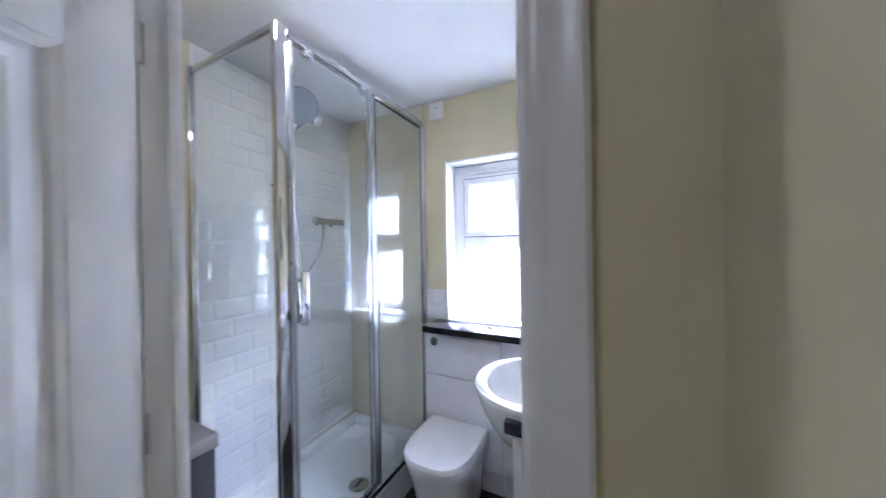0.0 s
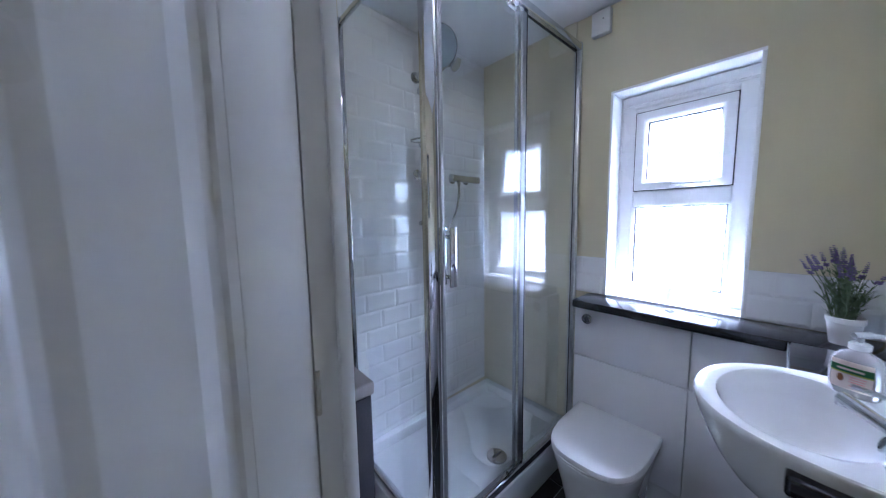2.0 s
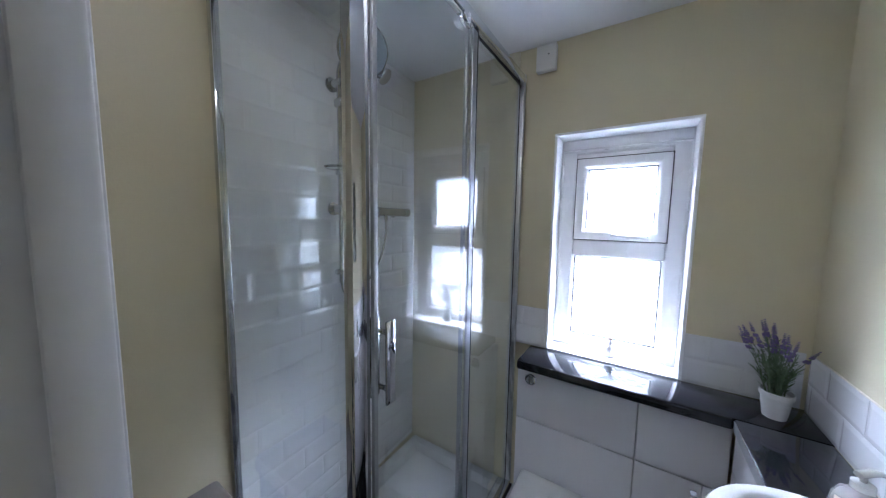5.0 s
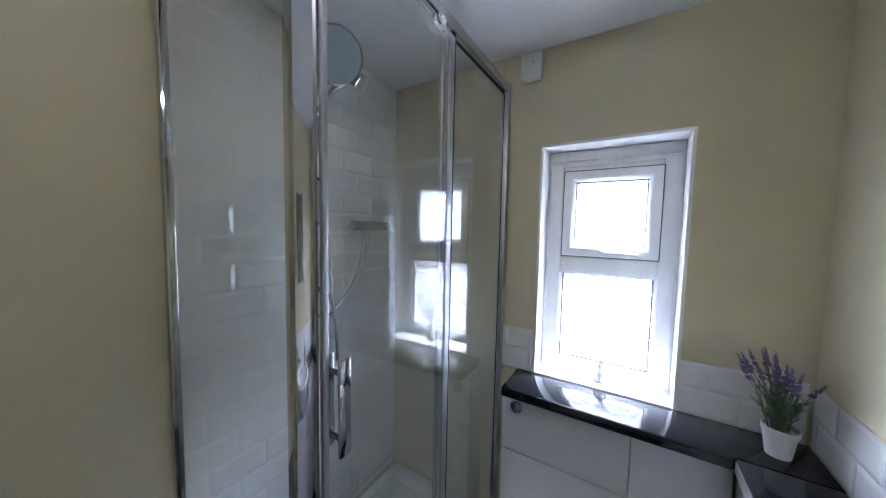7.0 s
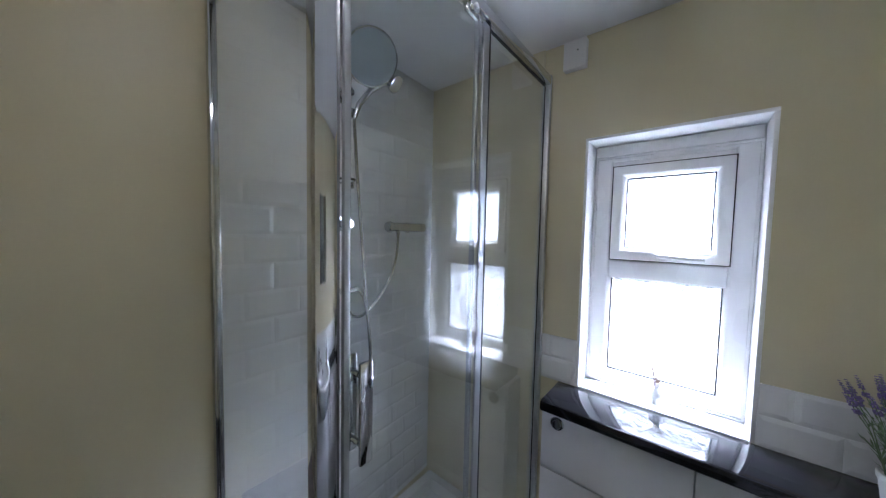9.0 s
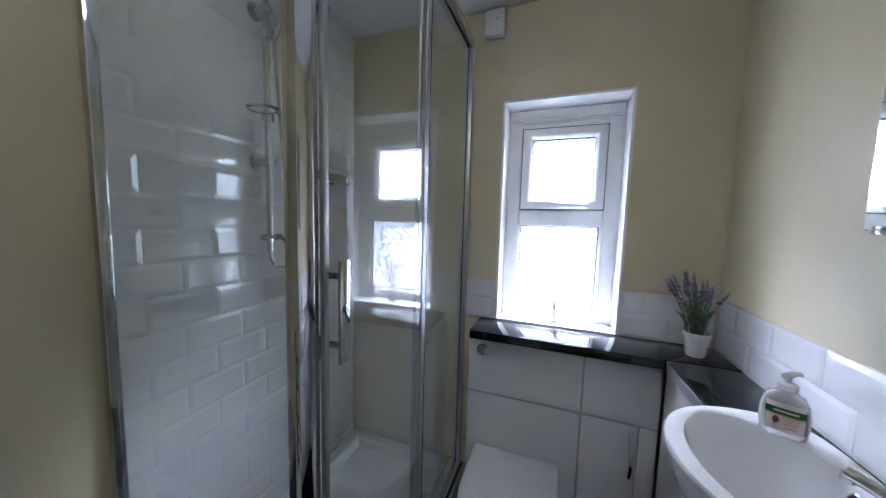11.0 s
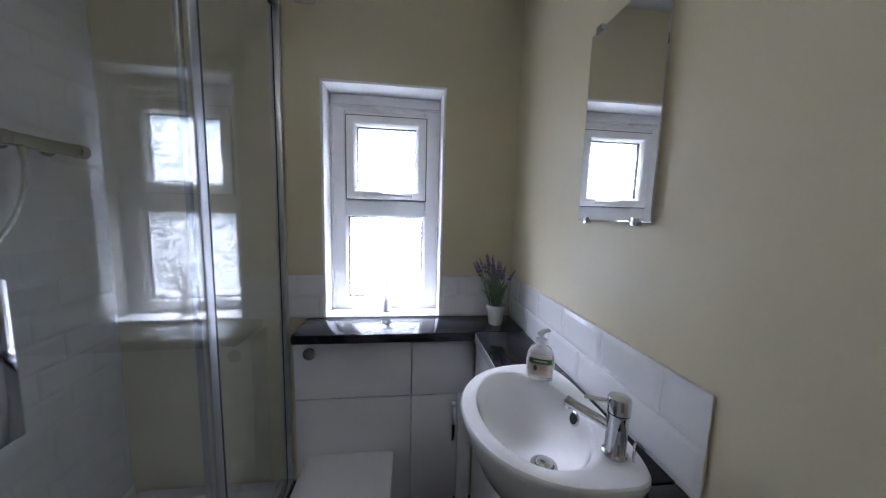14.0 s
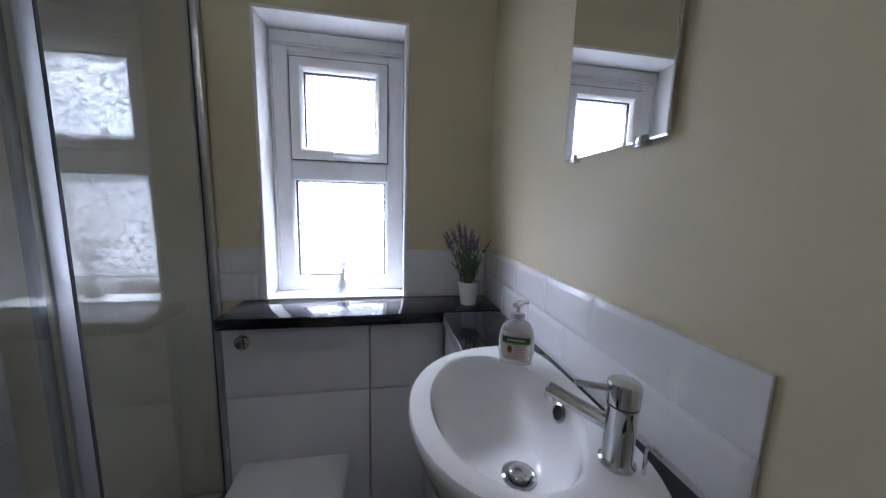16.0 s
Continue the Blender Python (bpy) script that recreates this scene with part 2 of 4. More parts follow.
# the west wall runs a little out of square
LEAN_WEST = Matrix.Translation((LEFT, -0.5, 0)) @ pose(0, 0, 0, 0, 0, 2.7) @ Matrix.Translation((-LEFT, 0.5, 0))
setting("wall_west", box_bm(LEFT - 0.2, LEFT, DY1 - 0.04, 0.06, 0, CEILING), PAINT, "pale yellow painted plaster wall beside the shower", "wall").matrix_world = LEAN_WEST
setting("wall_south", wall_with_hole(LEFT - 0.1, 0.19, DY0, DY1, CEILING, DX0 - LINING, DX1 + LINING, 0, DZ + LINING), PAINT, "pale yellow painted wall with the doorway", "wall")
setting("wall_hall_east", box_bm(0.09, 0.19, -3.6, DY0, 0, CEILING), PAINT, "pale yellow painted hall wall", "wall")
setting("wall_hall_west", box_bm(LEFT - 0.1, LEFT, -3.6, DY0, 0, CEILING), PAINT, "pale yellow painted hall wall", "wall")
setting("wall_hall_south", box_bm(LEFT - 0.1, 0.19, -3.7, -3.6, 0, CEILING), PAINT, "pale yellow painted hall wall", "wall")
setting("ceiling", box_bm(LEFT - 0.1, 0.19, -3.7, 0.28, CEILING, CEILING + 0.1), CEIL, "white painted plaster ceiling", "ceiling")
FLOOR = setting("floor", box_bm(LEFT - 0.1, 0.19, -3.7, 0.28, -0.1, -0.006), GROUT, "dark brown floor tiles with pale joints", "floor")
backdrop = setting("backdrop", box_bm(-4.5, 3.5, 1.8, 1.82, -1.0, 7.0), OUTSIDE, "bright overcast sky beyond the window", "backdrop")

# ---- window: white reveal lining, frame, top-hung sash, obscure panes ----
reveal = thing("trim", (0, 0, 0), "white painted window reveal with a white sill", "trim", kind="structure")
REVEAL_DEPTH = 0.135
part("reveal_side", box_bm(WX0 - 0.012, WX0, -0.003, REVEAL_DEPTH, WZ0, WZ1, 0.002), REVEAL, reveal)
part("reveal_side", box_bm(WX1, WX1 + 0.012, -0.003, REVEAL_DEPTH, WZ0, WZ1, 0.002), REVEAL, reveal)
part("reveal_head", box_bm(WX0 - 0.012, WX1 + 0.012, -0.003, REVEAL_DEPTH, WZ1, WZ1 + 0.012, 0.002), REVEAL, reveal)
part("sill", box_bm(WX0, WX1, 0.002, REVEAL_DEPTH, WZ0 - 0.035, WZ0 + 0.004, 0.003), REVEAL, reveal)


def ring_bm(x0, x1, z0, z1, w, y0, y1, bevel=0.004, chamfer=0.0, bm=None):
    """A rectangular frame of members w wide; chamfer slopes the inner front edge back."""
    bm = bm or bmesh.new()
    loops = [(0, y0), (w - chamfer, y0), (w, y0 + chamfer), (w, y1), (0, y1)]
    rings = []
    for inset, y in loops:
        rings.append([bm.verts.new((x, y, z)) for x, z in ((x0 + inset, z0 + inset), (x1 - inset, z0 + inset), (x1 - inset, z1 - inset), (x0 + inset, z1 - inset))])
    for i in range(len(rings)):
        a, b = rings[i], rings[(i + 1) % len(rings)]
        for k in range(4):
            bm.faces.new((a[k], a[(k + 1) % 4], b[(k + 1) % 4], b[k]))
    bmesh.ops.recalc_face_normals(bm, faces=bm.faces[:])
    if bevel:
        es = [e for e in bm.edges if e.calc_face_angle(0) > radians(30)]
        bmesh.ops.bevel(bm, geom=es, offset=bevel, segments=2, affect="EDGES", profile=0.5)
    return bm


window = thing("window_1", (0, 0, 0), "white plastic window with a top-hung sash and obscure glass", "window", kind="structure")
WF = 0.075     # width of the frame's members
part("window_frame", ring_bm(WX0, WX1, WZ0 - 0.014, WZ1, WF, 0.120, 0.185, 0.003, 0.014), UPVC, window)
part("head_strip", box_bm(WX0 + 0.004, WX1 - 0.004, 0.110, 0.1195, WZ1 - 0.046, WZ1 - 0.003, 0.003), UPVC, window)
part("bead", ring_bm(WX0 + 0.001, WX1 - 0.001, WZ0 + 0.005, WZ1 - 0.047, 0.009, 0.112, 0.1195, 0.002), UPVC, window)
part("head_member", box_bm(WX0 + 0.066, WX1 - 0.066, 0.1225, 0.184, 1.8515, 1.872, 0.003), UPVC, window)
part("transom", box_bm(WX0 + 0.066, WX1 - 0.066, 0.1215, 0.184, 1.393, 1.472, 0.008, 3), UPVC, window)
part("pane", box_bm(WX0 + 0.05, WX1 - 0.05, 0.150, 0.156, WZ0 + 0.03, 1.41), PANE, window).visible_shadow = False
sash = part("sash", ring_bm(-0.772, -0.4055, 1.4735, 1.850, 0.047, 0.108, 0.17, 0.003, 0.014), UPVC, window)
part("pane", box_bm(-0.745, -0.435, 0.142, 0.148, 1.50, 1.82), PANE, sash).visible_shadow = False
part("gasket", ring_bm(-0.7255, -0.4520, 1.5200, 1.8035, 0.005, 0.130, 0.141, 0), RUBBER, sash, "black rubber gasket")
part("gasket", ring_bm(WX0 + WF - 0.0005, WX1 - WF + 0.0005, WZ0 - 0.014 + WF - 0.0005, 1.394, 0.005, 0.138, 0.149, 0), RUBBER, window, "black rubber gasket")
# sash seal, its dark colour also drawing the joint's shadow line
part("sash_shadow_seal", ring_bm(-0.7755, -0.4020, 1.4705, 1.8535, 0.0036, 0.114, 0.122, 0), RUBBER, window, "dark seal and shadow line round the sash")
hb = box_bm(-0.615, -0.560, 0.092, 0.1075, 1.486, 1.506, 0.004)
part("handle_base", hb, UPVC, sash)
part("handle", moved(box_bm(-0.03, 0.105, -0.008, 0.006, -0.008, 0.008, 0.005, 3), pose(-0.575, 0.082, 1.494, 0, 3, -4)), UPVC, sash)

# ---- doorway: lining, stops, architraves, door ----
lining = thing("trim", (0, 0, 0), "white gloss door lining with moulded architraves", "trim", kind="structure")
for x0, x1 in ((DX0 - LINING, DX0), (DX1, DX1 + LINING)):
    part("jamb", box_bm(x0, x1, DY0 - 0.002, DY1 + 0.002, 0, DZ, 0.002), GLOSS, lining)
part("head_jamb", box_bm(DX0 - LINING, DX1 + LINING, DY0 - 0.002, DY1 + 0.002, DZ, DZ + LINING, 0.002), GLOSS, lining)
part("door_stop", box_bm(DX0, DX0 + 0.012, -1.462, -1.438, 0, DZ, 0.002), GLOSS, lining)
part("door_stop", box_bm(DX1 - 0.007, DX1, -1.462, -1.438, 0, DZ, 0.002), GLOSS, lining)
part("door_stop", box_bm(DX0 + 0.012, DX1 - 0.007, -1.462, -1.438, DZ - 0.012, DZ, 0.002), GLOSS, lining)


def architrave_bm(x_in, out, y_wall, face):
    """An ogee strip: out is the way away from the opening, face the way out of the wall."""
    prof = [(0.0, 0.0), (0.0, 0.008), (0.008, 0.011), (0.016, 0.009), (0.022, 0.012), (0.036, 0.015), (0.042, 0.015), (0.046, 0.011), (0.046, 0.0)]
    bm = bmesh.new()
    rings = [[bm.verts.new((x_in + out * a, y_wall + face * d, z)) for a, d in prof] for z in (0, DZ + 0.055)]
    for k in range(len(prof)):
        bm.faces.new((rings[0][k], rings[0][(k + 1) % len(prof)], rings[1][(k + 1) % len(prof)], rings[1][k]))
    bm.faces.new(rings[0])
    bm.faces.new(rings[1])
    bmesh.ops.recalc_face_normals(bm, faces=bm.faces[:])
    return bm


for y, f in ((DY0 - 0.0015, -1), (DY1 + 0.0015, 1)):
    part("architrave", architrave_bm(DX0 - 0.008, -1, y, f * (1.0 if f < 0 else 0.55)), GLOSS, lining)
    if f < 0:
        part("architrave", architrave_bm(DX1 + 0.008, 1, y, f), GLOSS, lining)
    else:
        part("architrave", box_bm(DX1 + 0.008, -0.002, y, y + 0.012, 0, DZ + 0.05, 0.003), GLOSS, lining)
    part("architrave", box_bm(DX0 - 0.054, (DX1 + 0.054 if f < 0 else -0.002), min(y, y + f * 0.014), max(y, y + f * 0.014), DZ + 0.056, DZ + 0.110, 0.005), GLOSS, lining)
part("strike_plate", box_bm(DX1 - 0.0015, DX1 + 0.001, -1.49, -1.465, 0.95, 1.05, 0), BRASS, lining, "dull steel strike plate")


def panel_door():
    """A six-panel door, hinge at its origin, running along +x of its own, face at y = 0."""
    door = thing("door_1", pose(DX0 + 0.002, DY0 - 0.004, 0.006, 0, 0, -74), "white gloss six-panel door standing half open into the hall", "door", kind="structure")
    w, h, th = 0.69, DZ - 0.012, 0.036
    xs, zs = [0, 0.098, 0.29, 0.40, 0.600, w], [0, 0.21, 0.80, 0.94, 1.72, 1.815, 1.935, h]
    part("door_leaf", box_bm(0, w, -th + 0.009, -0.009, 0, h, 0.001), GLOSS, door)
    for y0, y1 in ((-0.0095, 0.0), (-th, -th + 0.0095)):
        for i, (a, b) in enumerate(zip(xs, xs[1:])):
            if i % 2 == 0:
                part("stile", box_bm(a, b, y0, y1, 0, h, 0.002), GLOSS, door)
            else:
                for a2, b2 in zip(zs[0::2], zs[1::2]):
                    part("rail", box_bm(a, b, y0, y1, a2, b2, 0.002), GLOSS, door)
                for a2, b2 in zip(zs[1::2], zs[2::2]):
                    front = y1 == 0.0
                    bm = bmesh.new()
                    ya, yb = (y1 - 0.001, y0 + 0.001) if front else (y0 + 0.001, y1 - 0.001)
                    loops = [(0.0, ya), (0.012, ya + (yb - ya) * 0.35), (0.018, yb), (0.030, yb), (0.052, ya + (yb - ya) * 0.3)]
                    rings = [[bm.verts.new((x, y, z)) for x, z in ((a + o, a2 + o), (b - o, a2 + o), (b - o, b2 - o), (a + o, b2 - o))] for o, y in loops]
                    for r0, r1 in zip(rings, rings[1:]):
                        for k in range(4):
                            bm.faces.new((r0[k], r0[(k + 1) % 4], r1[(k + 1) % 4], r1[k]))
                    bm.faces.new(rings[-1])
                    bmesh.ops.recalc_face_normals(bm, faces=bm.faces[:])
                    part("panel", bm, GLOSS, door, smooth=False)
    for z in (0.25, 1.02, 1.75):
        part("hinge", rod_bm([(-0.004, 0.002, z), (-0.004, 0.002, z + 0.075)], 0.005, 8), BRASS, door, "dull steel hinge")
    return door


panel_door()

# ---- back furniture: cistern unit, side unit, basin unit, worktops ----
FY = -0.138   # front of the back units


def fronted_unit(name, label, x0, x1, fronts, handle=None):
    u = thing(name, (0, 0, 0), label, "cabinet", "bathroom units")
    part("body", box_bm(x0 + 0.001, x1 - 0.001, FY + 0.026, -0.002, 0.15, 0.903), UNIT, u)
    part("plinth", box_bm(x0 + 0.001, x1 - 0.001, FY + 0.045, FY + 0.062, 0.0, 0.149), UNIT, u)
    for z0, z1 in fronts:
        part("front_panel", box_bm(x0 + 0.0015, x1 - 0.0015, FY, FY + 0.018, z0, z1, 0.0015), UNIT, u)
    return u


cistern = fronted_unit("cistern_unit", "white satin cistern cabinet boxing in the toilet", -0.939, -0.464, ((0.153, 0.635), (0.639, 0.902)))
btn = part("flush_button", moved(lathe_bm([(0.026, 0), (0.026, 0.004), (0.023, 0.007), (0.018, 0.0075)], 28), pose(-0.877, FY, 0.836, 90)), CHROME, cistern, "round chrome dual flush button")
part("button_half", moved(lathe_bm([(0.0165, 0), (0.0165, 0.003), (0.015, 0.0045)], 24), pose(-0.877, FY - 0.0072, 0.836, 90)), CHROME, btn)
part("button_split", box_bm(-0.878, -0.876, FY - 0.0122, FY - 0.0105, 0.821, 0.851), RUBBER, btn)
side = fronted_unit("vanity_unit", "white satin cabinet with a slim door and drawer front", -0.463, -0.258, ((0.153, 0.635),))
part("drawer_front", box_bm(-0.4615, -0.1965, FY, FY + 0.018, 0.639, 0.902, 0.0015), UNIT, side)
part("corner_filler", box_bm(-0.2565, -0.1965, FY + 0.001, FY + 0.019, 0.0, 0.634, 0.0015), UNIT, side)


def bow_handle(parent, at, m, length=0.17):
    pts = [(0, -0.002 - 0.024 * math.sin(math.pi * k / 14) ** 0.7, -length / 2 + length * k / 14) for k in range(15)]
    bm = bmesh.new()
    rows = []
    for k, p in enumerate(pts):
        w = 0.004 + 0.005 * (k / 14)
        rows.append([bm.verts.new((p[0] + dx, p[1] + dy, p[2])) for dx, dy in ((-w, 0.002), (-w, -0.002), (w, -0.002), (w, 0.002))])
    for a, b in zip(rows, rows[1:]):
        for k in range(4):
            bm.faces.new((a[k], a[(k + 1) % 4], b[(k + 1) % 4], b[k]))
    bm.faces.new(rows[0])
    bm.faces.new(rows[-1])
    bmesh.ops.recalc_face_normals(bm, faces=bm.faces[:])
    return part("handle", moved(bm, Matrix.Translation(at) @ m), CHROME, parent, "curved chrome bow handle")


bow_handle(side, (-0.281, FY - 0.001, 0.51), pose(0, 0, 0), 0.19)

basin_unit = thing("basin_unit", (0, 0, 0), "white satin cabinet under the basin", "cabinet", "bathroom units")
part("body", box_bm(-0.176, -0.003, -0.925, -0.120, 0.15, 0.745), UNIT, basin_unit)
part("body", box_bm(-0.176, -0.003, -0.500, -0.120, 0.7455, 0.903), UNIT, basin_unit)
part("end_panel", box_bm(-0.193, -0.003, -0.943, -0.9255, 0.0, 0.903, 0.001), UNIT, basin_unit)
part("plinth", box_bm(-0.150, -0.135, -0.925, -0.120, 0.0, 0.149), UNIT, basin_unit)
for y0, y1, z0, z1 in ((-0.922, -0.545, 0.153, 0.742), (-0.541, -0.165, 0.153, 0.742), (-0.497, -0.165, 0.746, 0.902)):
    part("front_panel", box_bm(-0.195, -0.177, y0, y1, z0, z1, 0.0015), UNIT, basin_unit)
bow_handle(basin_unit, (-0.196, -0.585, 0.66), pose(0, 0, 0, 0, 0, -90), 0.17)
bow_handle(basin_unit, (-0.196, -0.500, 0.66), pose(0, 0, 0, 0, 0, -90), 0.17)


def nosed_bm(x0, x1, y0, y1, z0, z1):
    return box_bm(x0, x1, y0, y1, z0, z1, 0.006, 3)


top_a = thing("worktop", (0, 0, 0), "black polished worktop along the window wall", "worktop")
part("slab", box_bm(-0.922, -0.001, -0.1985, -0.0005, 0.905, 0.94, 0.001), BLACK, top_a)
part("front_edge", nosed_bm(-0.922, -0.2125, -0.208, -0.1988, 0.9045, 0.9402), BLACK, top_a)
top_b = thing("worktop", (0, 0, 0), "black polished worktop behind and under the basin", "worktop")
part("slab", nosed_bm(-0.212, -0.001, -0.530, -0.1995, 0.905, 0.9398), BLACK, top_b)
part("back_strip", box_bm(-0.055, -0.001, -0.9205, -0.5305, 0.905, 0.94, 0.002), BLACK, top_b)
part("end_strip", nosed_bm(-0.212, -0.001, -0.965, -0.921, 0.905, 0.94), BLACK, top_b)
part("edge_trim", box_bm(-0.2135, -0.2118, -0.528, -0.215, 0.906, 0.939), SATIN, top_b, "thin metal joint strip")


# ---- toilet ----
def d_outline(w, d, n=24, square=3.0):
    """A toilet plan: straight back at y = 0, sides, and a rounded front at y = -d."""
    pts = [(w / 2, 0.0), (w / 2, -d * 0.32)]
    for k in range(1, n):
        a = math.pi * k / n
        c, s = math.cos(a), math.sin(a)
        pts.append((w / 2 * math.copysign(abs(c) ** (2 / square), c), -d * 0.32 - d * 0.68 * abs(s) ** (2 / square)))
    pts += [(-w / 2, -d * 0.32), (-w / 2, 0.0)]
    return pts


def loft_bm(layers, cap=True):
    bm = bmesh.new()
    rings = [[bm.verts.new(p) for p in ring] for ring in layers]
    n = len(rings[0])
    for a, b in zip(rings, rings[1:]):
        for k in range(n):
            bm.faces.new((a[k], a[(k + 1) % n], b[(k + 1) % n], b[k]))
    if cap:
        bm.faces.new(rings[0])
        bm.faces.new(rings[-1])
    bmesh.ops.recalc_face_normals(bm, faces=bm.faces[:])
    return bm


def toilet():
    t = thing("toilet", (-0.717, FY, 0), "white ceramic back-to-wall toilet with closed lid", "toilet")
    layers = []
    for z, w, d, back in ((0, 0.245, 0.33, 0.0), (0.02, 0.25, 0.335, 0), (0.12, 0.265, 0.35, 0), (0.22, 0.30, 0.375, 0), (0.30, 0.335, 0.395, 0), (0.345, 0.352, 0.408, 0), (0.352, 0.350, 0.407, 0)):
        layers.append([(x, y - 0.001, z) for x, y in d_outline(w, d)])
    part("pan", loft_bm(layers), CERAMIC, t)
    part("seat", loft_bm([[(x, y - 0.012, z) for x, y in d_outline(w, d)] for z, w, d in ((0.354, 0.352, 0.395), (0.356, 0.358, 0.400), (0.366, 0.358, 0.400), (0.368, 0.354, 0.397))]), PLASTIC, t)
    part("lid", loft_bm([[(x, y - 0.010, z) for x, y in d_outline(w, d)] for z, w, d in ((0.3695, 0.356, 0.400), (0.372, 0.362, 0.405), (0.384, 0.362, 0.405), (0.391, 0.357, 0.401), (0.3945, 0.344, 0.390), (0.3955, 0.30, 0.35))]), PLASTIC, t)
    for sx in (-0.07, 0.07):
        part("hinge", moved(rod_bm([(-0.018, 0, 0), (0.018, 0, 0)], 0.008, 12), pose(sx, -0.009, 0.385)), CHROME, t, "chrome lid hinge")
    return t


toilet()


# ---- basin with tap ----
def oval(cx, cy, ax, ay, n=48, p=2.0):
    out = []
    for k in range(n):
        a = 2 * math.pi * k / n
        c, s = math.cos(a), math.sin(a)
        out.append((cx + ax * math.copysign(abs(c) ** (2 / p), c), cy + ay * math.copysign(abs(s) ** (2 / p), s)))
    return out


def basin_outline(grow=0.0, n=48):
    """Round to the front (-x), squarer towards the wall (+x)."""
    cx, cy = -0.137, -0.738
    out = []
    for k in range(n):
        a = 2 * math.pi * k / n
        c, s = math.cos(a), math.sin(a)
        if c > 0:
            p, ax = 4.5, 0.100
        else:
            p, ax = 2.15, 0.224
        out.append((cx + (ax + grow) * math.copysign(abs(c) ** (2 / p), c), cy + (0.216 + grow) * math.copysign(abs(s) ** (2 / (p if c < 0 else 3.2)), s)))
    return out


def basin():
    b = thing("basin", (0, 0, 0), "white ceramic semi-recessed basin set into the worktop", "basin")
    o = basin_outline()
    inner = oval(-0.202, -0.732, 0.118, 0.168)

    def blend(a, c, f):
        return [(p[0] + (q[0] - p[0]) * f, p[1] + (q[1] - p[1]) * f) for p, q in zip(a, c)]

    def about(pts, f, cx=-0.19, cy=-0.735):
        return [(cx + (x - cx) * f, cy + (y - cy) * f) for x, y in pts]
    layers = []
    for f, z in ((0.30, 0.765), (0.46, 0.775), (0.62, 0.805), (0.76, 0.845), (0.88, 0.890), (0.955, 0.925), (0.985, 0.945), (1.0, 0.956), (0.995, 0.963), (0.98, 0.966)):
        layers.append([(x, y, z) for x, y in about(o, f)])
    for f, z in ((0.35, 0.9665), (0.75, 0.9655), (0.93, 0.962), (1.0, 0.955)):
        layers.append([(x, y, z) for x, y in blend(about(o, 0.98), inner, f)])
    for f, z in ((0.965, 0.940), (0.92, 0.915), (0.84, 0.885), (0.70, 0.858), (0.50, 0.843), (0.28, 0.836), (0.10, 0.834)):
        layers.append([(x, y, z) for x, y in about(inner, f, -0.168, -0.755)])
    bm = loft_bm(layers)
    part("bowl", bm, CERAMIC, b)
    w = part("waste", moved(lathe_bm([(0.031, 0), (0.031, 0.003), (0.026, 0.005), (0.023, 0.003)], 28), pose(-0.168, -0.755, 0.835)), CHROME, b, "round chrome waste ring")
    part("plug", moved(lathe_bm([(0.019, 0), (0.019, 0.006), (0.015, 0.009), (0.004, 0.0095)], 24), pose(-0.168, -0.755, 0.839)), CHROME, w)
    ov = part("overflow", moved(lathe_bm([(0.0165, 0), (0.0165, 0.003), (0.0125, 0.0045), (0.012, 0.001)], 24), pose(-0.0955, -0.747, 0.943, 0, -70, 2)), CHROME, b, "small chrome overflow ring")
    part("overflow_hole", moved(lathe_bm([(0.0118, 0), (0.0118, 0.0016)], 20), pose(-0.0955, -0.747, 0.943, 0, -70, 2)), RUBBER, ov)
    return b


basin()


def tap():
    t = thing("basin_tap", pose(-0.092, -0.877, 0.9655, 0, 0, 130) @ Matrix.Scale(0.90, 4), "chrome single-lever mixer tap with a straight spout", "tap")
    part("body", lathe_bm([(0.0255, 0), (0.0255, 0.004), (0.0225, 0.007), (0.0205, 0.010), (0.0205, 0.088), (0.0215, 0.090), (0.0215, 0.093)], 32), CHROME, t)
    part("cap", lathe_bm([(0.0205, 0.0935), (0.0225, 0.096), (0.0225, 0.124), (0.021, 0.127), (0.004, 0.1285)], 32), CHROME, t)
    sp = part("spout", rod_bm([(0.012, 0, 0.055), (0.06, 0, 0.063), (0.107, 0, 0.072)], 0.0115, 20), CHROME, t)
    part("aerator", rod_bm([(0.103, 0, 0.070), (0.104, 0, 0.056)], 0.0095, 16), CHROME, sp)
    part("lever", moved(rod_bm([(0.015, 0, 0.116), (0.045, 0, 0.1175), (0.068, 0, 0.119)], 0.0046, 10), pose(0, 0, 0, 0, 0, 32)), CHROME, t)
    part("pop_up_rod", rod_bm([(-0.034, 0.0, 0), (-0.034, 0, 0.040), (-0.037, 0, 0.046), (-0.044, 0.002, 0.046), (-0.052, 0.003, 0.040)], 0.0026, 8), CHROME, t, "thin bent chrome plug lever")
    return t


tap()


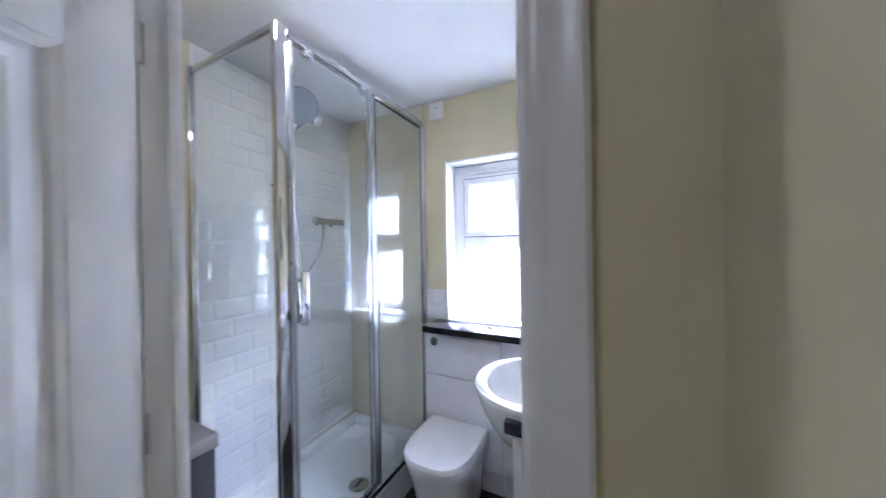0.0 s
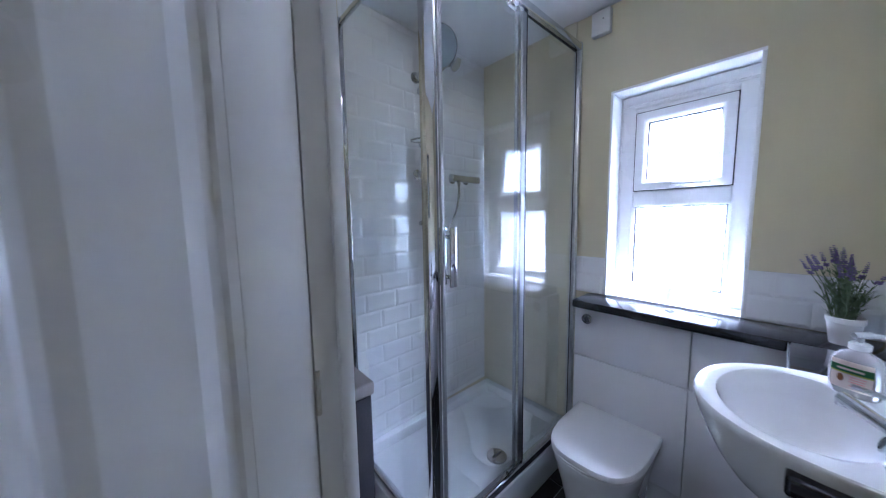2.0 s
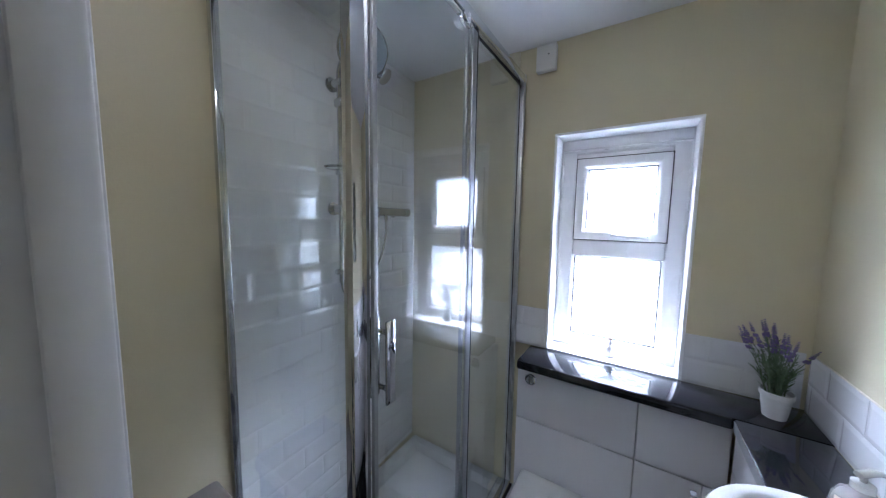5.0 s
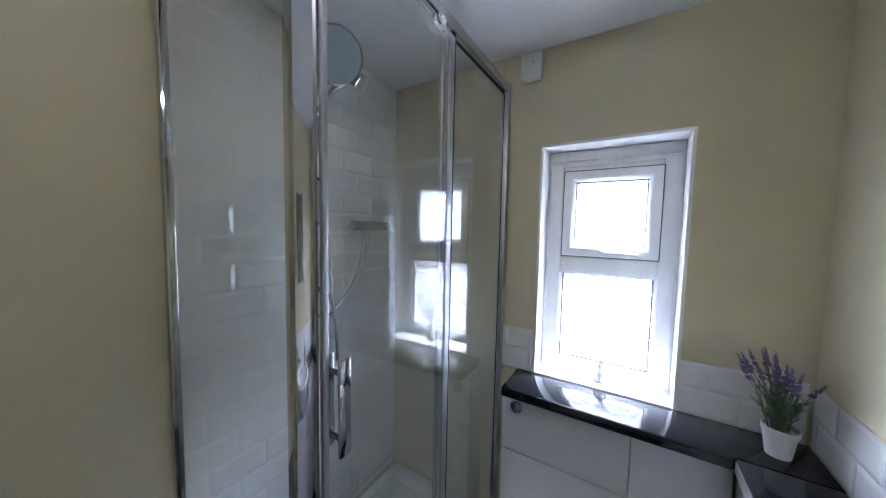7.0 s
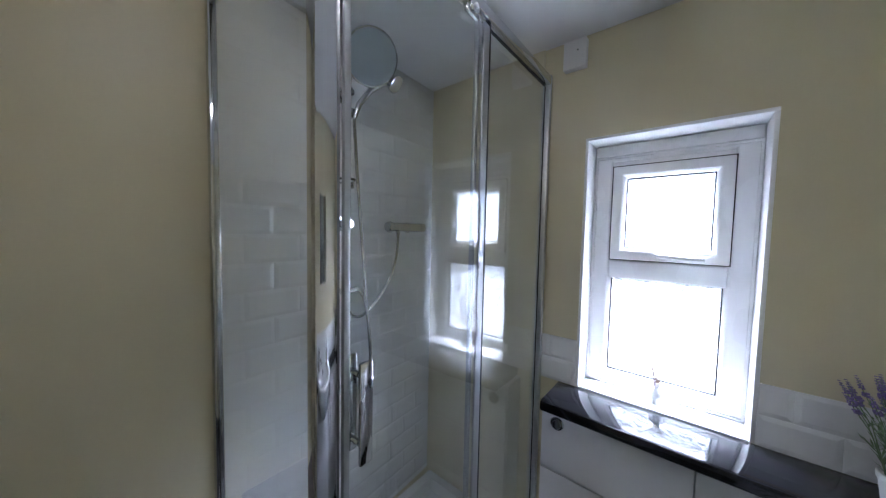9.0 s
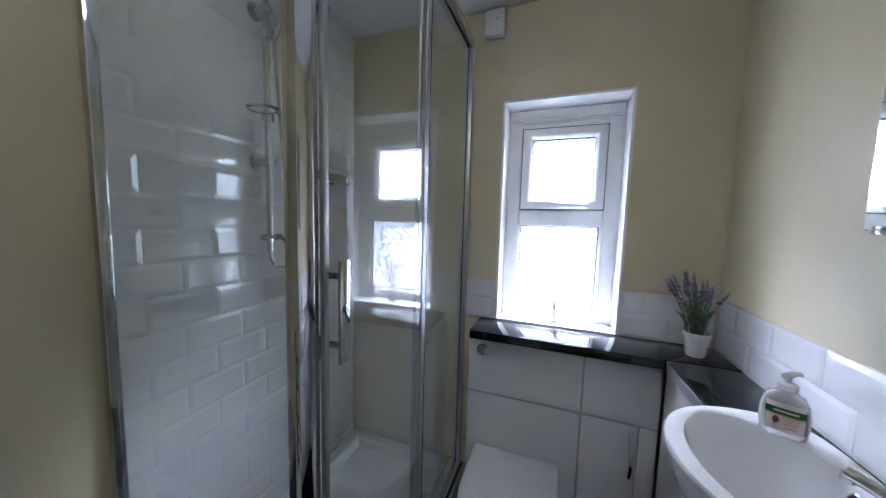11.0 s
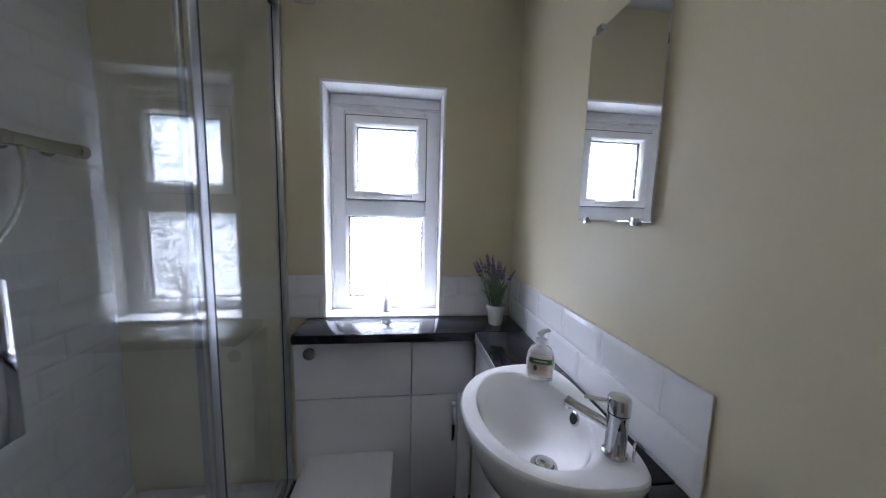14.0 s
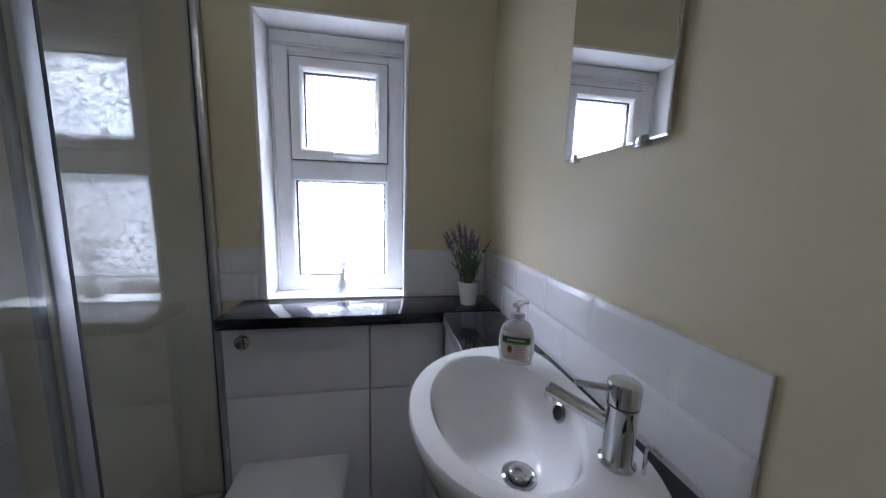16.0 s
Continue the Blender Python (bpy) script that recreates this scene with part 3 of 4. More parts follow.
# ---- soap bottle, lavender, reed diffuser ----
def soap_bottle():
    s = thing("soap_bottle", pose(-0.120, -0.604, 0.9662, 0, 0, -25) @ Matrix.Diagonal((1.02, 1.02, 0.86, 1)), "clear pump bottle of cream soap with a green-banded label", "soap bottle")

    def ring(w, d, z, p=2.6):
        return [(x, y, z) for x, y in oval(0, 0, w, d, 32, p)]
    part("bottle", loft_bm([ring(0.029, 0.018, 0), ring(0.034, 0.021, 0.004), ring(0.037, 0.023, 0.03), ring(0.037, 0.023, 0.06), ring(0.034, 0.021, 0.085), ring(0.026, 0.017, 0.103), ring(0.014, 0.012, 0.112, 2), ring(0.0125, 0.0115, 0.118, 2)]), SOAP, s)
    part("collar", moved(lathe_bm([(0.0150, 0.116), (0.0150, 0.130), (0.011, 0.133)], 24), pose(0, 0, 0)), PUMP, s)
    part("pump_stem", rod_bm([(0, 0, 0.132), (0, 0, 0.150)], 0.0045, 12), PUMP, s)
    part("nozzle", moved(rod_bm([(0.012, 0, 0.150), (-0.012, 0, 0.153), (-0.034, 0, 0.150), (-0.040, 0, 0.144)], [0.0072, 0.0072, 0.0045, 0.0034], 12), pose(0, 0, 0, 0, 0, -120)), PUMP, s)

    def wrap(z0, z1, half, off, material, name, x0=0.0):
        bm = bmesh.new()
        n = 10
        rows = []
        for k in range(n + 1):
            x = x0 - half + 2 * half * k / n
            rows.append([bm.verts.new((x, -(0.0232 + off) * max(0.05, 1 - abs(x / 0.0372) ** 2.6) ** (1 / 2.6), z)) for z in (z0, z1)])
        for a, c in zip(rows, rows[1:]):
            bm.faces.new((a[0], c[0], c[1], a[1]))
        bmesh.ops.solidify(bm, geom=bm.faces[:], thickness=0.0003)
        return part(name, bm, material, s)
    wrap(0.018, 0.088, 0.028, 0.0006, LABEL, "label")
    wrap(0.060, 0.076, 0.0285, 0.0012, GREEN, "label_band")
    wrap(0.0655, 0.0705, 0.018, 0.0018, LABEL, "label_writing")
    wrap(0.0565, 0.0600, 0.0285, 0.0012, LIME, "label_band")
    part("label_picture", moved(lathe_bm([(0.0075, 0), (0.0075, 0.0006), (0.005, 0.0012)], 20, 0.75, 1.25), pose(-0.013, -0.0228, 0.044, 90, 0, -18)), ALMOND, s)
    for z in (0.050, 0.044, 0.038, 0.028):
        wrap(z, z + 0.002, 0.010, 0.0012, PINK, "label_writing", 0.010)
    return s


soap_bottle()


def lavender():
    rnd = random.Random(5)
    p = thing("lavender_plant", pose(-0.100, -0.110, 0.9402) @ Matrix.Diagonal((1.06, 1.06, 1.10, 1)), "artificial lavender in a small white pot", "plant")
    part("pot", lathe_bm([(0.026, 0), (0.027, 0.002), (0.035, 0.062), (0.038, 0.064), (0.0385, 0.078), (0.036, 0.079), (0.034, 0.066), (0.005, 0.064)], 36), POT, p)
    stems, buds = bmesh.new(), bmesh.new()
    for i in range(64):
        a, r = rnd.uniform(0, 2 * math.pi), rnd.uniform(0, 0.024)
        flowering = i % 3 == 0
        lean, h = rnd.uniform(0.1, 1.0), (rnd.uniform(0.165, 0.225) if flowering else rnd.uniform(0.07, 0.150))
        out = 0.080 * lean * h / 0.17
        base = Vector((r * math.cos(a), r * math.sin(a), 0.062))
        tip = Vector((max(min((r + out) * math.cos(a), 0.085), -0.11), max(min((r + out) * math.sin(a), 0.090), -0.11), 0.062 + h * (1 - 0.18 * lean)))
        mid = (base + tip) / 2 + Vector((-0.006 * math.cos(a), -0.006 * math.sin(a), 0.012))
        rod_bm([base, mid, tip], [0.0012, 0.0010, 0.0008], 5, stems)
        for k in range(11):
            f = rnd.uniform(0.08, 0.75 if flowering else 0.98)
            q = base.lerp(mid, f * 2) if f < 0.5 else mid.lerp(tip, f * 2 - 1)
            b = rnd.uniform(0, 2 * math.pi)
            l = rnd.uniform(0.016, 0.034)
            d = Vector((math.cos(b) * 0.75, math.sin(b) * 0.75, 0.65)).normalized()
            s = d.cross(Vector((0, 0, 1))).normalized() * rnd.uniform(0.0016, 0.0026)
            tilt = Vector((0, 0, rnd.uniform(-0.004, 0.001)))
            vs = [stems.verts.new(v) for v in (q, q + d * l * 0.5 + s, q + d * l + tilt, q + d * l * 0.5 - s)]
            stems.faces.new(vs)
        if flowering:
            d = (tip - mid).normalized()
            for k in range(9):
                if k == 2:
                    continue
                c = tip - d * 0.040 + d * 0.0056 * k
                rr = 0.0056 * (1 - 0.075 * k)
                for m in range(5):
                    b = m * 1.257 + k * 0.7
                    off = Vector((math.cos(b), math.sin(b), 0.35)) * rr * rnd.uniform(0.6, 1.1)
                    bmesh.ops.create_icosphere(buds, subdivisions=1, radius=rr * rnd.uniform(0.38, 0.62), matrix=Matrix.Translation(c + off))
    part("leaves", stems, STEM, p)
    part("flower", buds, FLOWER, p, "muted purple flower spikes")
    return p


lavender()


def reed_diffuser():
    rnd = random.Random(2)
    d = thing("reed_diffuser", (-0.585, 0.072, 0.9442), "small glass reed diffuser on the window sill", "diffuser")
    part("bottle", lathe_bm([(0.022, 0), (0.024, 0.003), (0.024, 0.040), (0.018, 0.052), (0.010, 0.058), (0.010, 0.072), (0.0115, 0.073), (0.0115, 0.077), (0.0075, 0.077), (0.0075, 0.056), (0.016, 0.048), (0.0205, 0.038), (0.0205, 0.004)], 28), PUMP, d)
    for k in range(7):
        a = -0.28 + 0.095 * k
        part("reed", rod_bm([(-0.012 * math.sin(a) * 2, rnd.uniform(-0.004, 0.004), 0.008), (0.235 * math.sin(a) * 0.62, rnd.uniform(-0.025, 0.025), 0.235 * math.cos(a))], 0.0016, 6), REED, d)
    return d


reed_diffuser()

# ---- mirror over the basin ----
mir = thing("wall_mirror", (0, 0, 0), "plain rectangular frameless wall mirror with chrome clips", "mirror")
MY0, MY1, MZ0, MZ1 = -0.814, -0.555, 1.405, 1.887
bm = bmesh.new()
loops = [(0, -0.006), (0, -0.0105), (0.0022, -0.0115)]
rings = [[bm.verts.new((x, y, z)) for y, z in ((MY0 + o, MZ0 + o), (MY1 - o, MZ0 + o), (MY1 - o, MZ1 - o), (MY0 + o, MZ1 - o))] for o, x in loops]
for a, b in zip(rings, rings[1:]):
    for k in range(4):
        bm.faces.new((a[k], a[(k + 1) % 4], b[(k + 1) % 4], b[k]))
bm.faces.new(rings[0][::-1])
bm.faces.new(rings[-1])
bmesh.ops.recalc_face_normals(bm, faces=bm.faces[:])
part("mirror_plate", bm, MIRROR, mir, smooth=False)
for y, z in ((MY0 + 0.045, MZ0), (MY1 - 0.035, MZ0), (MY0 + 0.045, MZ1), (MY1 - 0.035, MZ1)):
    part("clip", box_bm(-0.0155, -0.0005, y - 0.011, y + 0.011, z - 0.008, z + 0.009, 0.002), CHROME, mir, "small chrome mirror clip")

# ---- small white box near the ceiling ----
sb = thing("switch_box", (-0.904, 0, 2.284), "small square white plastic box on the wall", "switch box")
part("back_box", box_bm(-0.043, 0.043, -0.026, -0.0005, -0.055, 0.055, 0.004), PLASTIC, sb)
part("face_plate", box_bm(-0.043, 0.043, -0.034, -0.0265, -0.055, 0.055, 0.003), PLASTIC, sb)
part("indicator", moved(lathe_bm([(0.003, 0), (0.003, 0.001)], 12), pose(0.012, -0.0335, 0.012, 90)), RUBBER, sb, "tiny dark indicator hole")

# ---- bathroom ceiling light ----
cl = thing("ceiling_light", (-0.87, -1.06, CEILING), "small round ceiling downlight, switched on", "ceiling light")
part("rim", lathe_bm([(0.058, -0.0005), (0.060, -0.004), (0.052, -0.009), (0.049, -0.006), (0.049, -0.0005)], 40), PLASTIC, cl)
part("diffuser", lathe_bm([(0.0485, -0.002), (0.047, -0.010), (0.03, -0.015), (0.003, -0.017)], 32), LAMPGLOW, cl)

# ---- laundry hamper in the corner ----
ham = thing("laundry_hamper", (-1.455, -1.245, 0), "dark woven laundry hamper with a grey-beige lid", "laundry hamper")
part("basket", box_bm(-0.145, 0.145, -0.135, 0.135, 0.0, 0.643, 0.012, 3), HAMPER, ham)
part("lid", box_bm(-0.155, 0.155, -0.145, 0.145, 0.6435, 0.700, 0.012, 3), GREYLID, ham, "padded grey-beige lid")

# ---- towel rail on the doorway wall ----
tr = thing("towel_rail", (0, 0, 0), "chrome ladder towel rail on the doorway wall", "towel rail")
for x in (-0.965, -1.245):
    up = part("upright", box_bm(x - 0.016, x + 0.016, -1.426, -1.408, 0.56, 1.058, 0.003), CHROME, tr)
    for z in (0.63, 1.0):
        part("bracket", rod_bm([(x, -1.4255, z), (x, -1.4395, z)], 0.008, 12), CHROME, up)
for z in (0.61, 0.69, 0.77, 0.88, 0.97):
    part("rung", rod_bm([(-1.227, -1.417, z), (-0.983, -1.417, z)], 0.009, 12), CHROME, tr)

# ---- shower enclosure ----
SX, SY, SZ1, SIDE = -1.010, -1.042, 2.225, -1.622
tray = thing("shower_tray", (0, 0, 0), "white raised acrylic shower tray", "shower tray")
bm = bmesh.new()
TRAY_EDGE = SX + 0.036
ins = [(0.0, 0.0), (0.0, 0.165), (0.006, 0.171), (0.05, 0.171), (0.062, 0.160), (0.075, 0.135), (0.09, 0.130), (0.30, 0.126)]
rings = []
for o, z in ins:
    rings.append([bm.verts.new((x, y, z)) for x, y in ((LEFT + 0.004 + o, -1.066 + o), (TRAY_EDGE - o, -1.066 + o), (TRAY_EDGE - o, -0.012 - o), (LEFT + 0.004 + o, -0.012 - o))])
for a, b in zip(rings, rings[1:]):
    for k in range(4):
        bm.faces.new((a[k], a[(k + 1) % 4], b[(k + 1) % 4], b[k]))
bm.faces.new(rings[-1])
bm.faces.new(rings[0])
bmesh.ops.recalc_face_normals(bm, faces=bm.faces[:])
part("tray_body", bm, ACRYLIC, tray)
dr = part("drain", moved(lathe_bm([(0.052, 0), (0.052, 0.006), (0.046, 0.010), (0.01, 0.012)], 32), pose(-1.153, -0.51, 0.127)), CHROME, tray, "domed chrome waste cover")
part("drain_clip", box_bm(-1.158, -1.148, -0.54, -0.48, 0.139, 0.141), RUBBER, dr)

enc = thing("shower_enclosure", (0, 0, 0), "chrome-framed clear glass shower enclosure with sliding door", "shower enclosure")
part("corner_post", box_bm(SX - 0.014, SX + 0.016, SY - 0.012, SY + 0.036, 0.172, SZ1, 0.003, 2), CHROME, enc)
part("wall_profile", box_bm(SX - 0.022, SX + 0.014, -0.034, -0.0115, 0.172, SZ1 + 0.01, 0.003), SATIN, enc)
part("wall_profile", box_bm(SIDE + 0.001, SIDE + 0.026, SY - 0.014, SY + 0.014, 0.172, SZ1 + 0.01, 0.003), CHROME, enc)
top = part("top_rail", box_bm(SX - 0.018, SX + 0.020, SY + 0.037, -0.035, SZ1 - 0.035, SZ1, 0.005), CHROME, enc)
part("bottom_rail", box_bm(SX - 0.018, SX + 0.024, SY + 0.037, -0.035, 0.172, 0.196, 0.004), CHROME, enc)
part("bottom_seal", box_bm(SX + 0.0245, SX + 0.031, SY + 0.037, -0.035, 0.172, 0.188, 0.002), RUBBER, enc, "black bottom seal")
part("side_top_rail", box_bm(SIDE + 0.027, SX - 0.015, SY - 0.010, SY + 0.012, SZ1 - 0.022, SZ1, 0.003), CHROME, enc)
part("side_bottom_rail", box_bm(SIDE + 0.027, SX - 0.015, SY - 0.012, SY + 0.014, 0.172, 0.196, 0.003), CHROME, enc)
part("side_panel", box_bm(SIDE + 0.022, SX - 0.012, SY - 0.003, SY + 0.003, 0.19, SZ1 - 0.01), CLEAR, enc).visible_shadow = False
fixed = part("fixed_panel", box_bm(SX - 0.013, SX - 0.007, -0.545, -0.025, 0.19, SZ1 - 0.02), CLEAR, enc)
part("fixed_edge", box_bm(SX - 0.016, SX - 0.004, -0.560, -0.5455, 0.197, SZ1 - 0.036, 0.002), PROFILE, enc)
part("fixed_seal", box_bm(SX - 0.004, SX + 0.0115, -0.5118, -0.5040, 0.197, SZ1 - 0.036, 0.001), RUBBER, enc, "thin black vertical seal")
part("fixed_seal", box_bm(SX - 0.012, SX - 0.005, -0.0370, -0.0355, 0.197, SZ1 - 0.036, 0), RUBBER, enc, "thin black vertical seal")
part("fixed_seal", box_bm(SX - 0.014, SX - 0.004, -0.50, -0.043, SZ1 - 0.0385, SZ1 - 0.0355, 0.001), RUBBER, enc, "thin black top seal")
sdoor = part("sliding_door", box_bm(SX + 0.004, SX + 0.010, -0.995, -0.512, 0.205, SZ1 - 0.045), CLEAR, enc)
part("door_edge", box_bm(SX + 0.0015, SX + 0.0125, -0.545, -0.5125, 0.205, SZ1 - 0.046, 0.003), PROFILE, sdoor)
part("door_edge", box_bm(SX + 0.0015, SX + 0.0125, -1.004, -0.990, 0.205, SZ1 - 0.046, 0.003), PROFILE, sdoor)
for y in (-0.93, -0.62):
    r = part("roller", moved(lathe_bm([(0.017, -0.006), (0.019, -0.003), (0.019, 0.003), (0.017, 0.006)], 24), pose(SX + 0.026, y, SZ1 - 0.058, 0, 90)), CHROME, sdoor, "chrome door roller")
    part("roller_hub", moved(lathe_bm([(0.007, 0), (0.007, 0.004)], 16), pose(SX + 0.032, y, SZ1 - 0.058, 0, 90)), SATIN, r)
    part("roller_arm", box_bm(SX + 0.0125, SX + 0.024, y - 0.03, y + 0.03, SZ1 - 0.078, SZ1 - 0.060, 0.003), CHROME, sdoor)
for y in (-0.93, -0.62):
    part("bottom_guide", box_bm(SX + 0.0105, SX + 0.022, y - 0.02, y + 0.02, 0.210, 0.235, 0.003), CHROME, sdoor)
for xo, xi in ((SX + 0.022, SX + 0.030), (SX - 0.032, SX - 0.024)):
    h = part("door_handle", box_bm(xo, xi, -0.980, -0.950, 1.118, 1.320, 0.003), CHROME, sdoor, "flat chrome bar handle")
    for z in (1.150, 1.288):
        part("handle_stem", rod_bm([(SX + 0.0105 if xo > SX else SX + 0.0035, -0.965, z), (xo + 0.001 if xo > SX else xi - 0.001, -0.965, z)], 0.0065, 12), CHROME, h)

fixed.visible_shadow = sdoor.visible_shadow = False
# the door hangs slightly askew on its rollers
HANG = Vector((SX + 0.007, -0.515, 0))
sdoor.matrix_basis = Matrix.Translation(HANG) @ pose(0, 0, 0, 0, 0, 1.5) @ Matrix.Translation(-HANG)

# ---- shower rail, heads, valve and hose ----
RX, RY = -1.585, -0.615
rail = thing("shower_riser", LEAN_WEST, "chrome shower riser rail with overhead and hand shower", "shower")
part("riser_pipe", rod_bm([(RX, RY, 1.275), (RX, RY, 2.15), (RX + 0.012, RY - 0.002, 2.178), (RX + 0.05, RY, 2.203), (RX + 0.085, RY + 0.006, 2.217)], 0.0115, 16), CHROME, rail)
for z in (2.11, 1.595):
    k = part("wall_bracket", rod_bm([(LEFT + 0.014, RY, z), (LEFT + 0.020, RY, z), (LEFT + 0.0205, RY, z), (RX + 0.018, RY, z)], [0.029, 0.029, 0.0155, 0.0155], 24), CHROME, rail)
    part("bracket_cap", moved(lathe_bm([(0.017, 0), (0.017, 0.022), (0.013, 0.026)], 20), pose(RX - 0.012, RY, z, 0, 90)), CHROME, k)
hd = part("overhead_shower", moved(lathe_bm([(0.098, 0.0), (0.1, 0.004), (0.098, 0.010), (0.06, 0.016), (0.018, 0.022), (0.016, 0.036)], 40), look((RX + 0.125, RY + 0.01, 2.205), (RX + 0.80, RY - 0.32, 1.78))), CHROME, rail)
part("spray_face", moved(lathe_bm([(0.092, -0.0015), (0.092, 0.0005)], 40), look((RX + 0.125, RY + 0.01, 2.205), (RX + 0.80, RY - 0.32, 1.78))), HEADFACE, hd, "blue-grey spray face")
part("slider", box_bm(RX - 0.018, RX + 0.030, RY - 0.018, RY + 0.018, 2.010, 2.045, 0.007, 3), CHROME, rail)
hs = part("hand_shower", rod_bm([(RX + 0.032, RY + 0.004, 2.005), (RX + 0.040, RY + 0.02, 2.06), (RX + 0.062, RY + 0.055, 2.12), (RX + 0.085, RY + 0.095, 2.160), (RX + 0.105, RY + 0.125, 2.172)], [0.009, 0.011, 0.0125, 0.015, 0.020], 16), CHROME, rail)
part("spray_face", moved(lathe_bm([(0.018, -0.018), (0.036, -0.002), (0.036, 0.008), (0.030, 0.012), (0.006, 0.013)], 28), look((RX + 0.115, RY + 0.138, 2.166), (RX - 0.4, RY - 0.05, 2.62))), CHROME, hs)
sd = part("soap_dish", moved(lathe_bm([(0.02, -0.006), (0.05, 0.0), (0.056, 0.008), (0.053, 0.008), (0.046, 0.003), (0.015, -0.002)], 28, 1.0, 0.8), pose(RX + 0.03, RY - 0.045, 1.755)), CLEAR, rail, "clear plastic soap dish")
part("dish_clamp", box_bm(RX - 0.016, RX + 0.018, RY - 0.016, RY + 0.016, 1.735, 1.772, 0.005), CHROME, sd)
part("diverter", rod_bm([(RX, RY - 0.03, 1.325), (RX, RY + 0.045, 1.325)], [0.012, 0.012], 16), CHROME, rail)


def swing(a, b, c, d, n=18):
    a, b, c, d = map(Vector, (a, b, c, d))
    return [a * (1 - t) ** 3 + b * 3 * t * (1 - t) ** 2 + c * 3 * t * t * (1 - t) + d * t ** 3 for t in [k / n for k in range(n + 1)]]


part("hose", rod_bm(swing((RX + 0.032, RY + 0.004, 2.0), (RX + 0.03, RY + 0.03, 1.6), (RX + 0.05, RY + 0.08, 1.1), (RX + 0.04, RY + 0.085, 1.02)) + swing((RX + 0.04, RY + 0.086, 1.015), (RX + 0.03, RY + 0.10, 0.98), (RX + 0.02, RY + 0.10, 1.30), (RX, RY + 0.046, 1.325))[1:], 0.0065, 10), CHROME, rail, "ribbed chrome shower hose")
part("hose", rod_bm(swing((RX + 0.01, -0.345, 1.555), (RX + 0.01, -0.34, 1.38), (RX + 0.02, -0.44, 1.30), (RX + 0.02, -0.51, 1.24)) + swing((RX + 0.02, -0.512, 1.238), (RX + 0.01, -0.56, 1.19), (RX, -0.615, 1.20), (RX, RY, 1.276))[1:], 0.0065, 10), CHROME, rail, "ribbed chrome supply hose")
valve = thing("shower_valve", LEAN_WEST, "chrome thermostatic bar shower valve", "shower valve")
part("bar", rod_bm([(RX, -0.375, 1.59), (RX, -0.19, 1.59)], 0.021, 20), CHROME, valve)
for y0, y1 in ((-0.405, -0.377), (-0.188, -0.155)):
    part("knob", rod_bm([(RX, y0, 1.59), (RX, y0 + 0.004, 1.59), (RX, y1 - 0.002, 1.59), (RX, y1, 1.59)], [0.020, 0.0235, 0.0235, 0.021], 20), CHROME, valve)
for y in (-0.345, -0.22):
    part("inlet", rod_bm([(LEFT + 0.014, y, 1.59), (LEFT + 0.02, y, 1.59), (LEFT + 0.0205, y, 1.59), (RX - 0.018, y, 1.59)], [0.028, 0.028, 0.014, 0.014], 20), CHROME, valve)
part("outlet", rod_bm([(RX + 0.008, -0.345, 1.572), (RX + 0.01, -0.345, 1.545)], 0.0095, 12), CHROME, valve)

# ---- tiles: one bevelled tile mesh for each size, shared by its repeats ----
TL, TH, GAP = 0.186, 0.0965, 0.0012
tile_meshes = {}


def tile_mesh(w, h, depth=0.0055, bev=0.013):
    key = (round(w, 4), round(h, 4), depth, bev)
    if key not in tile_meshes:
        bm = bmesh.new()
        b = min(bev, w * 0.3, h * 0.3)
        loops = [(0, 0), (0, depth * 0.66), (b, depth)]
        rings = [[bm.verts.new((x, y, z)) for x, y in ((o, o), (w - o, o), (w - o, h - o), (o, h - o))] for o, z in loops]
        for a, c in zip(rings, rings[1:]):
            for k in range(4):
                bm.faces.new((a[k], a[(k + 1) % 4], c[(k + 1) % 4], c[k]))
        bm.faces.new(rings[-1])
        bmesh.ops.recalc_face_normals(bm, faces=bm.faces[:])
        if bm.faces[-1].normal.z < 0:
            bmesh.ops.reverse_faces(bm, faces=bm.faces[:])
        me = bpy.data.meshes.new("tile")
        bm.to_mesh(me)
        bm.free()
        tile_meshes[key] = me
    return tile_meshes[key]


def tile_wall(parent, m, length, z0, z1, start=0.0, row0=0, rnd=random.Random(8), skip=None):
    """Running-bond tiles over a strip; m maps (along, up, out) to the world."""
    row, z = row0, z0
    while z < z1 - 0.01:
        h = min(TH, z1 - z) - GAP
        x = -start - (TL / 2 if row % 2 else 0)
        while x < length - 0.004:
            a, b = max(x, 0), min(x + TL, length)
            if b - a > 0.012 and not (skip and skip(a, b, z)):
                me = tile_mesh(b - a - GAP, h)
                if not me.materials:
                    me.materials.append(TILE)
                ob = new("tile", me)
                ob.parent = parent
                ob.matrix_basis = m @ pose(a + GAP / 2, z + GAP / 2, rnd.uniform(0, 0.0005), rnd.uniform(-0.12, 0.12), rnd.uniform(-0.1, 0.1), 0)
            x += TL
        z += TH
        row += 1


def axes(o, along, up, out):
    return Matrix(((along[0], up[0], out[0], o[0]), (along[1], up[1], out[1], o[1]), (along[2], up[2], out[2], o[2]), (0, 0, 0, 1)))


def tiled(name, label, bed):
    ob = part(name, bed, GROUT, smooth=False)
    return tagged(ob, label, "tiling", kind="structure")


# splashback on the basin wall
w = basin_wall_tiles = tiled("splashback", "two rows of white bevelled tiles behind the basin", box_bm(-0.0035, -0.0003, -0.966, -0.010, 0.9402, 1.133))
tile_wall(w, axes((-0.0005, -0.968, 0), (0, 1, 0), (0, 0, 1), (-1, 0, 0)), 0.958, 0.941, 1.134, start=TL - 0.094 - TL / 2, row0=0)
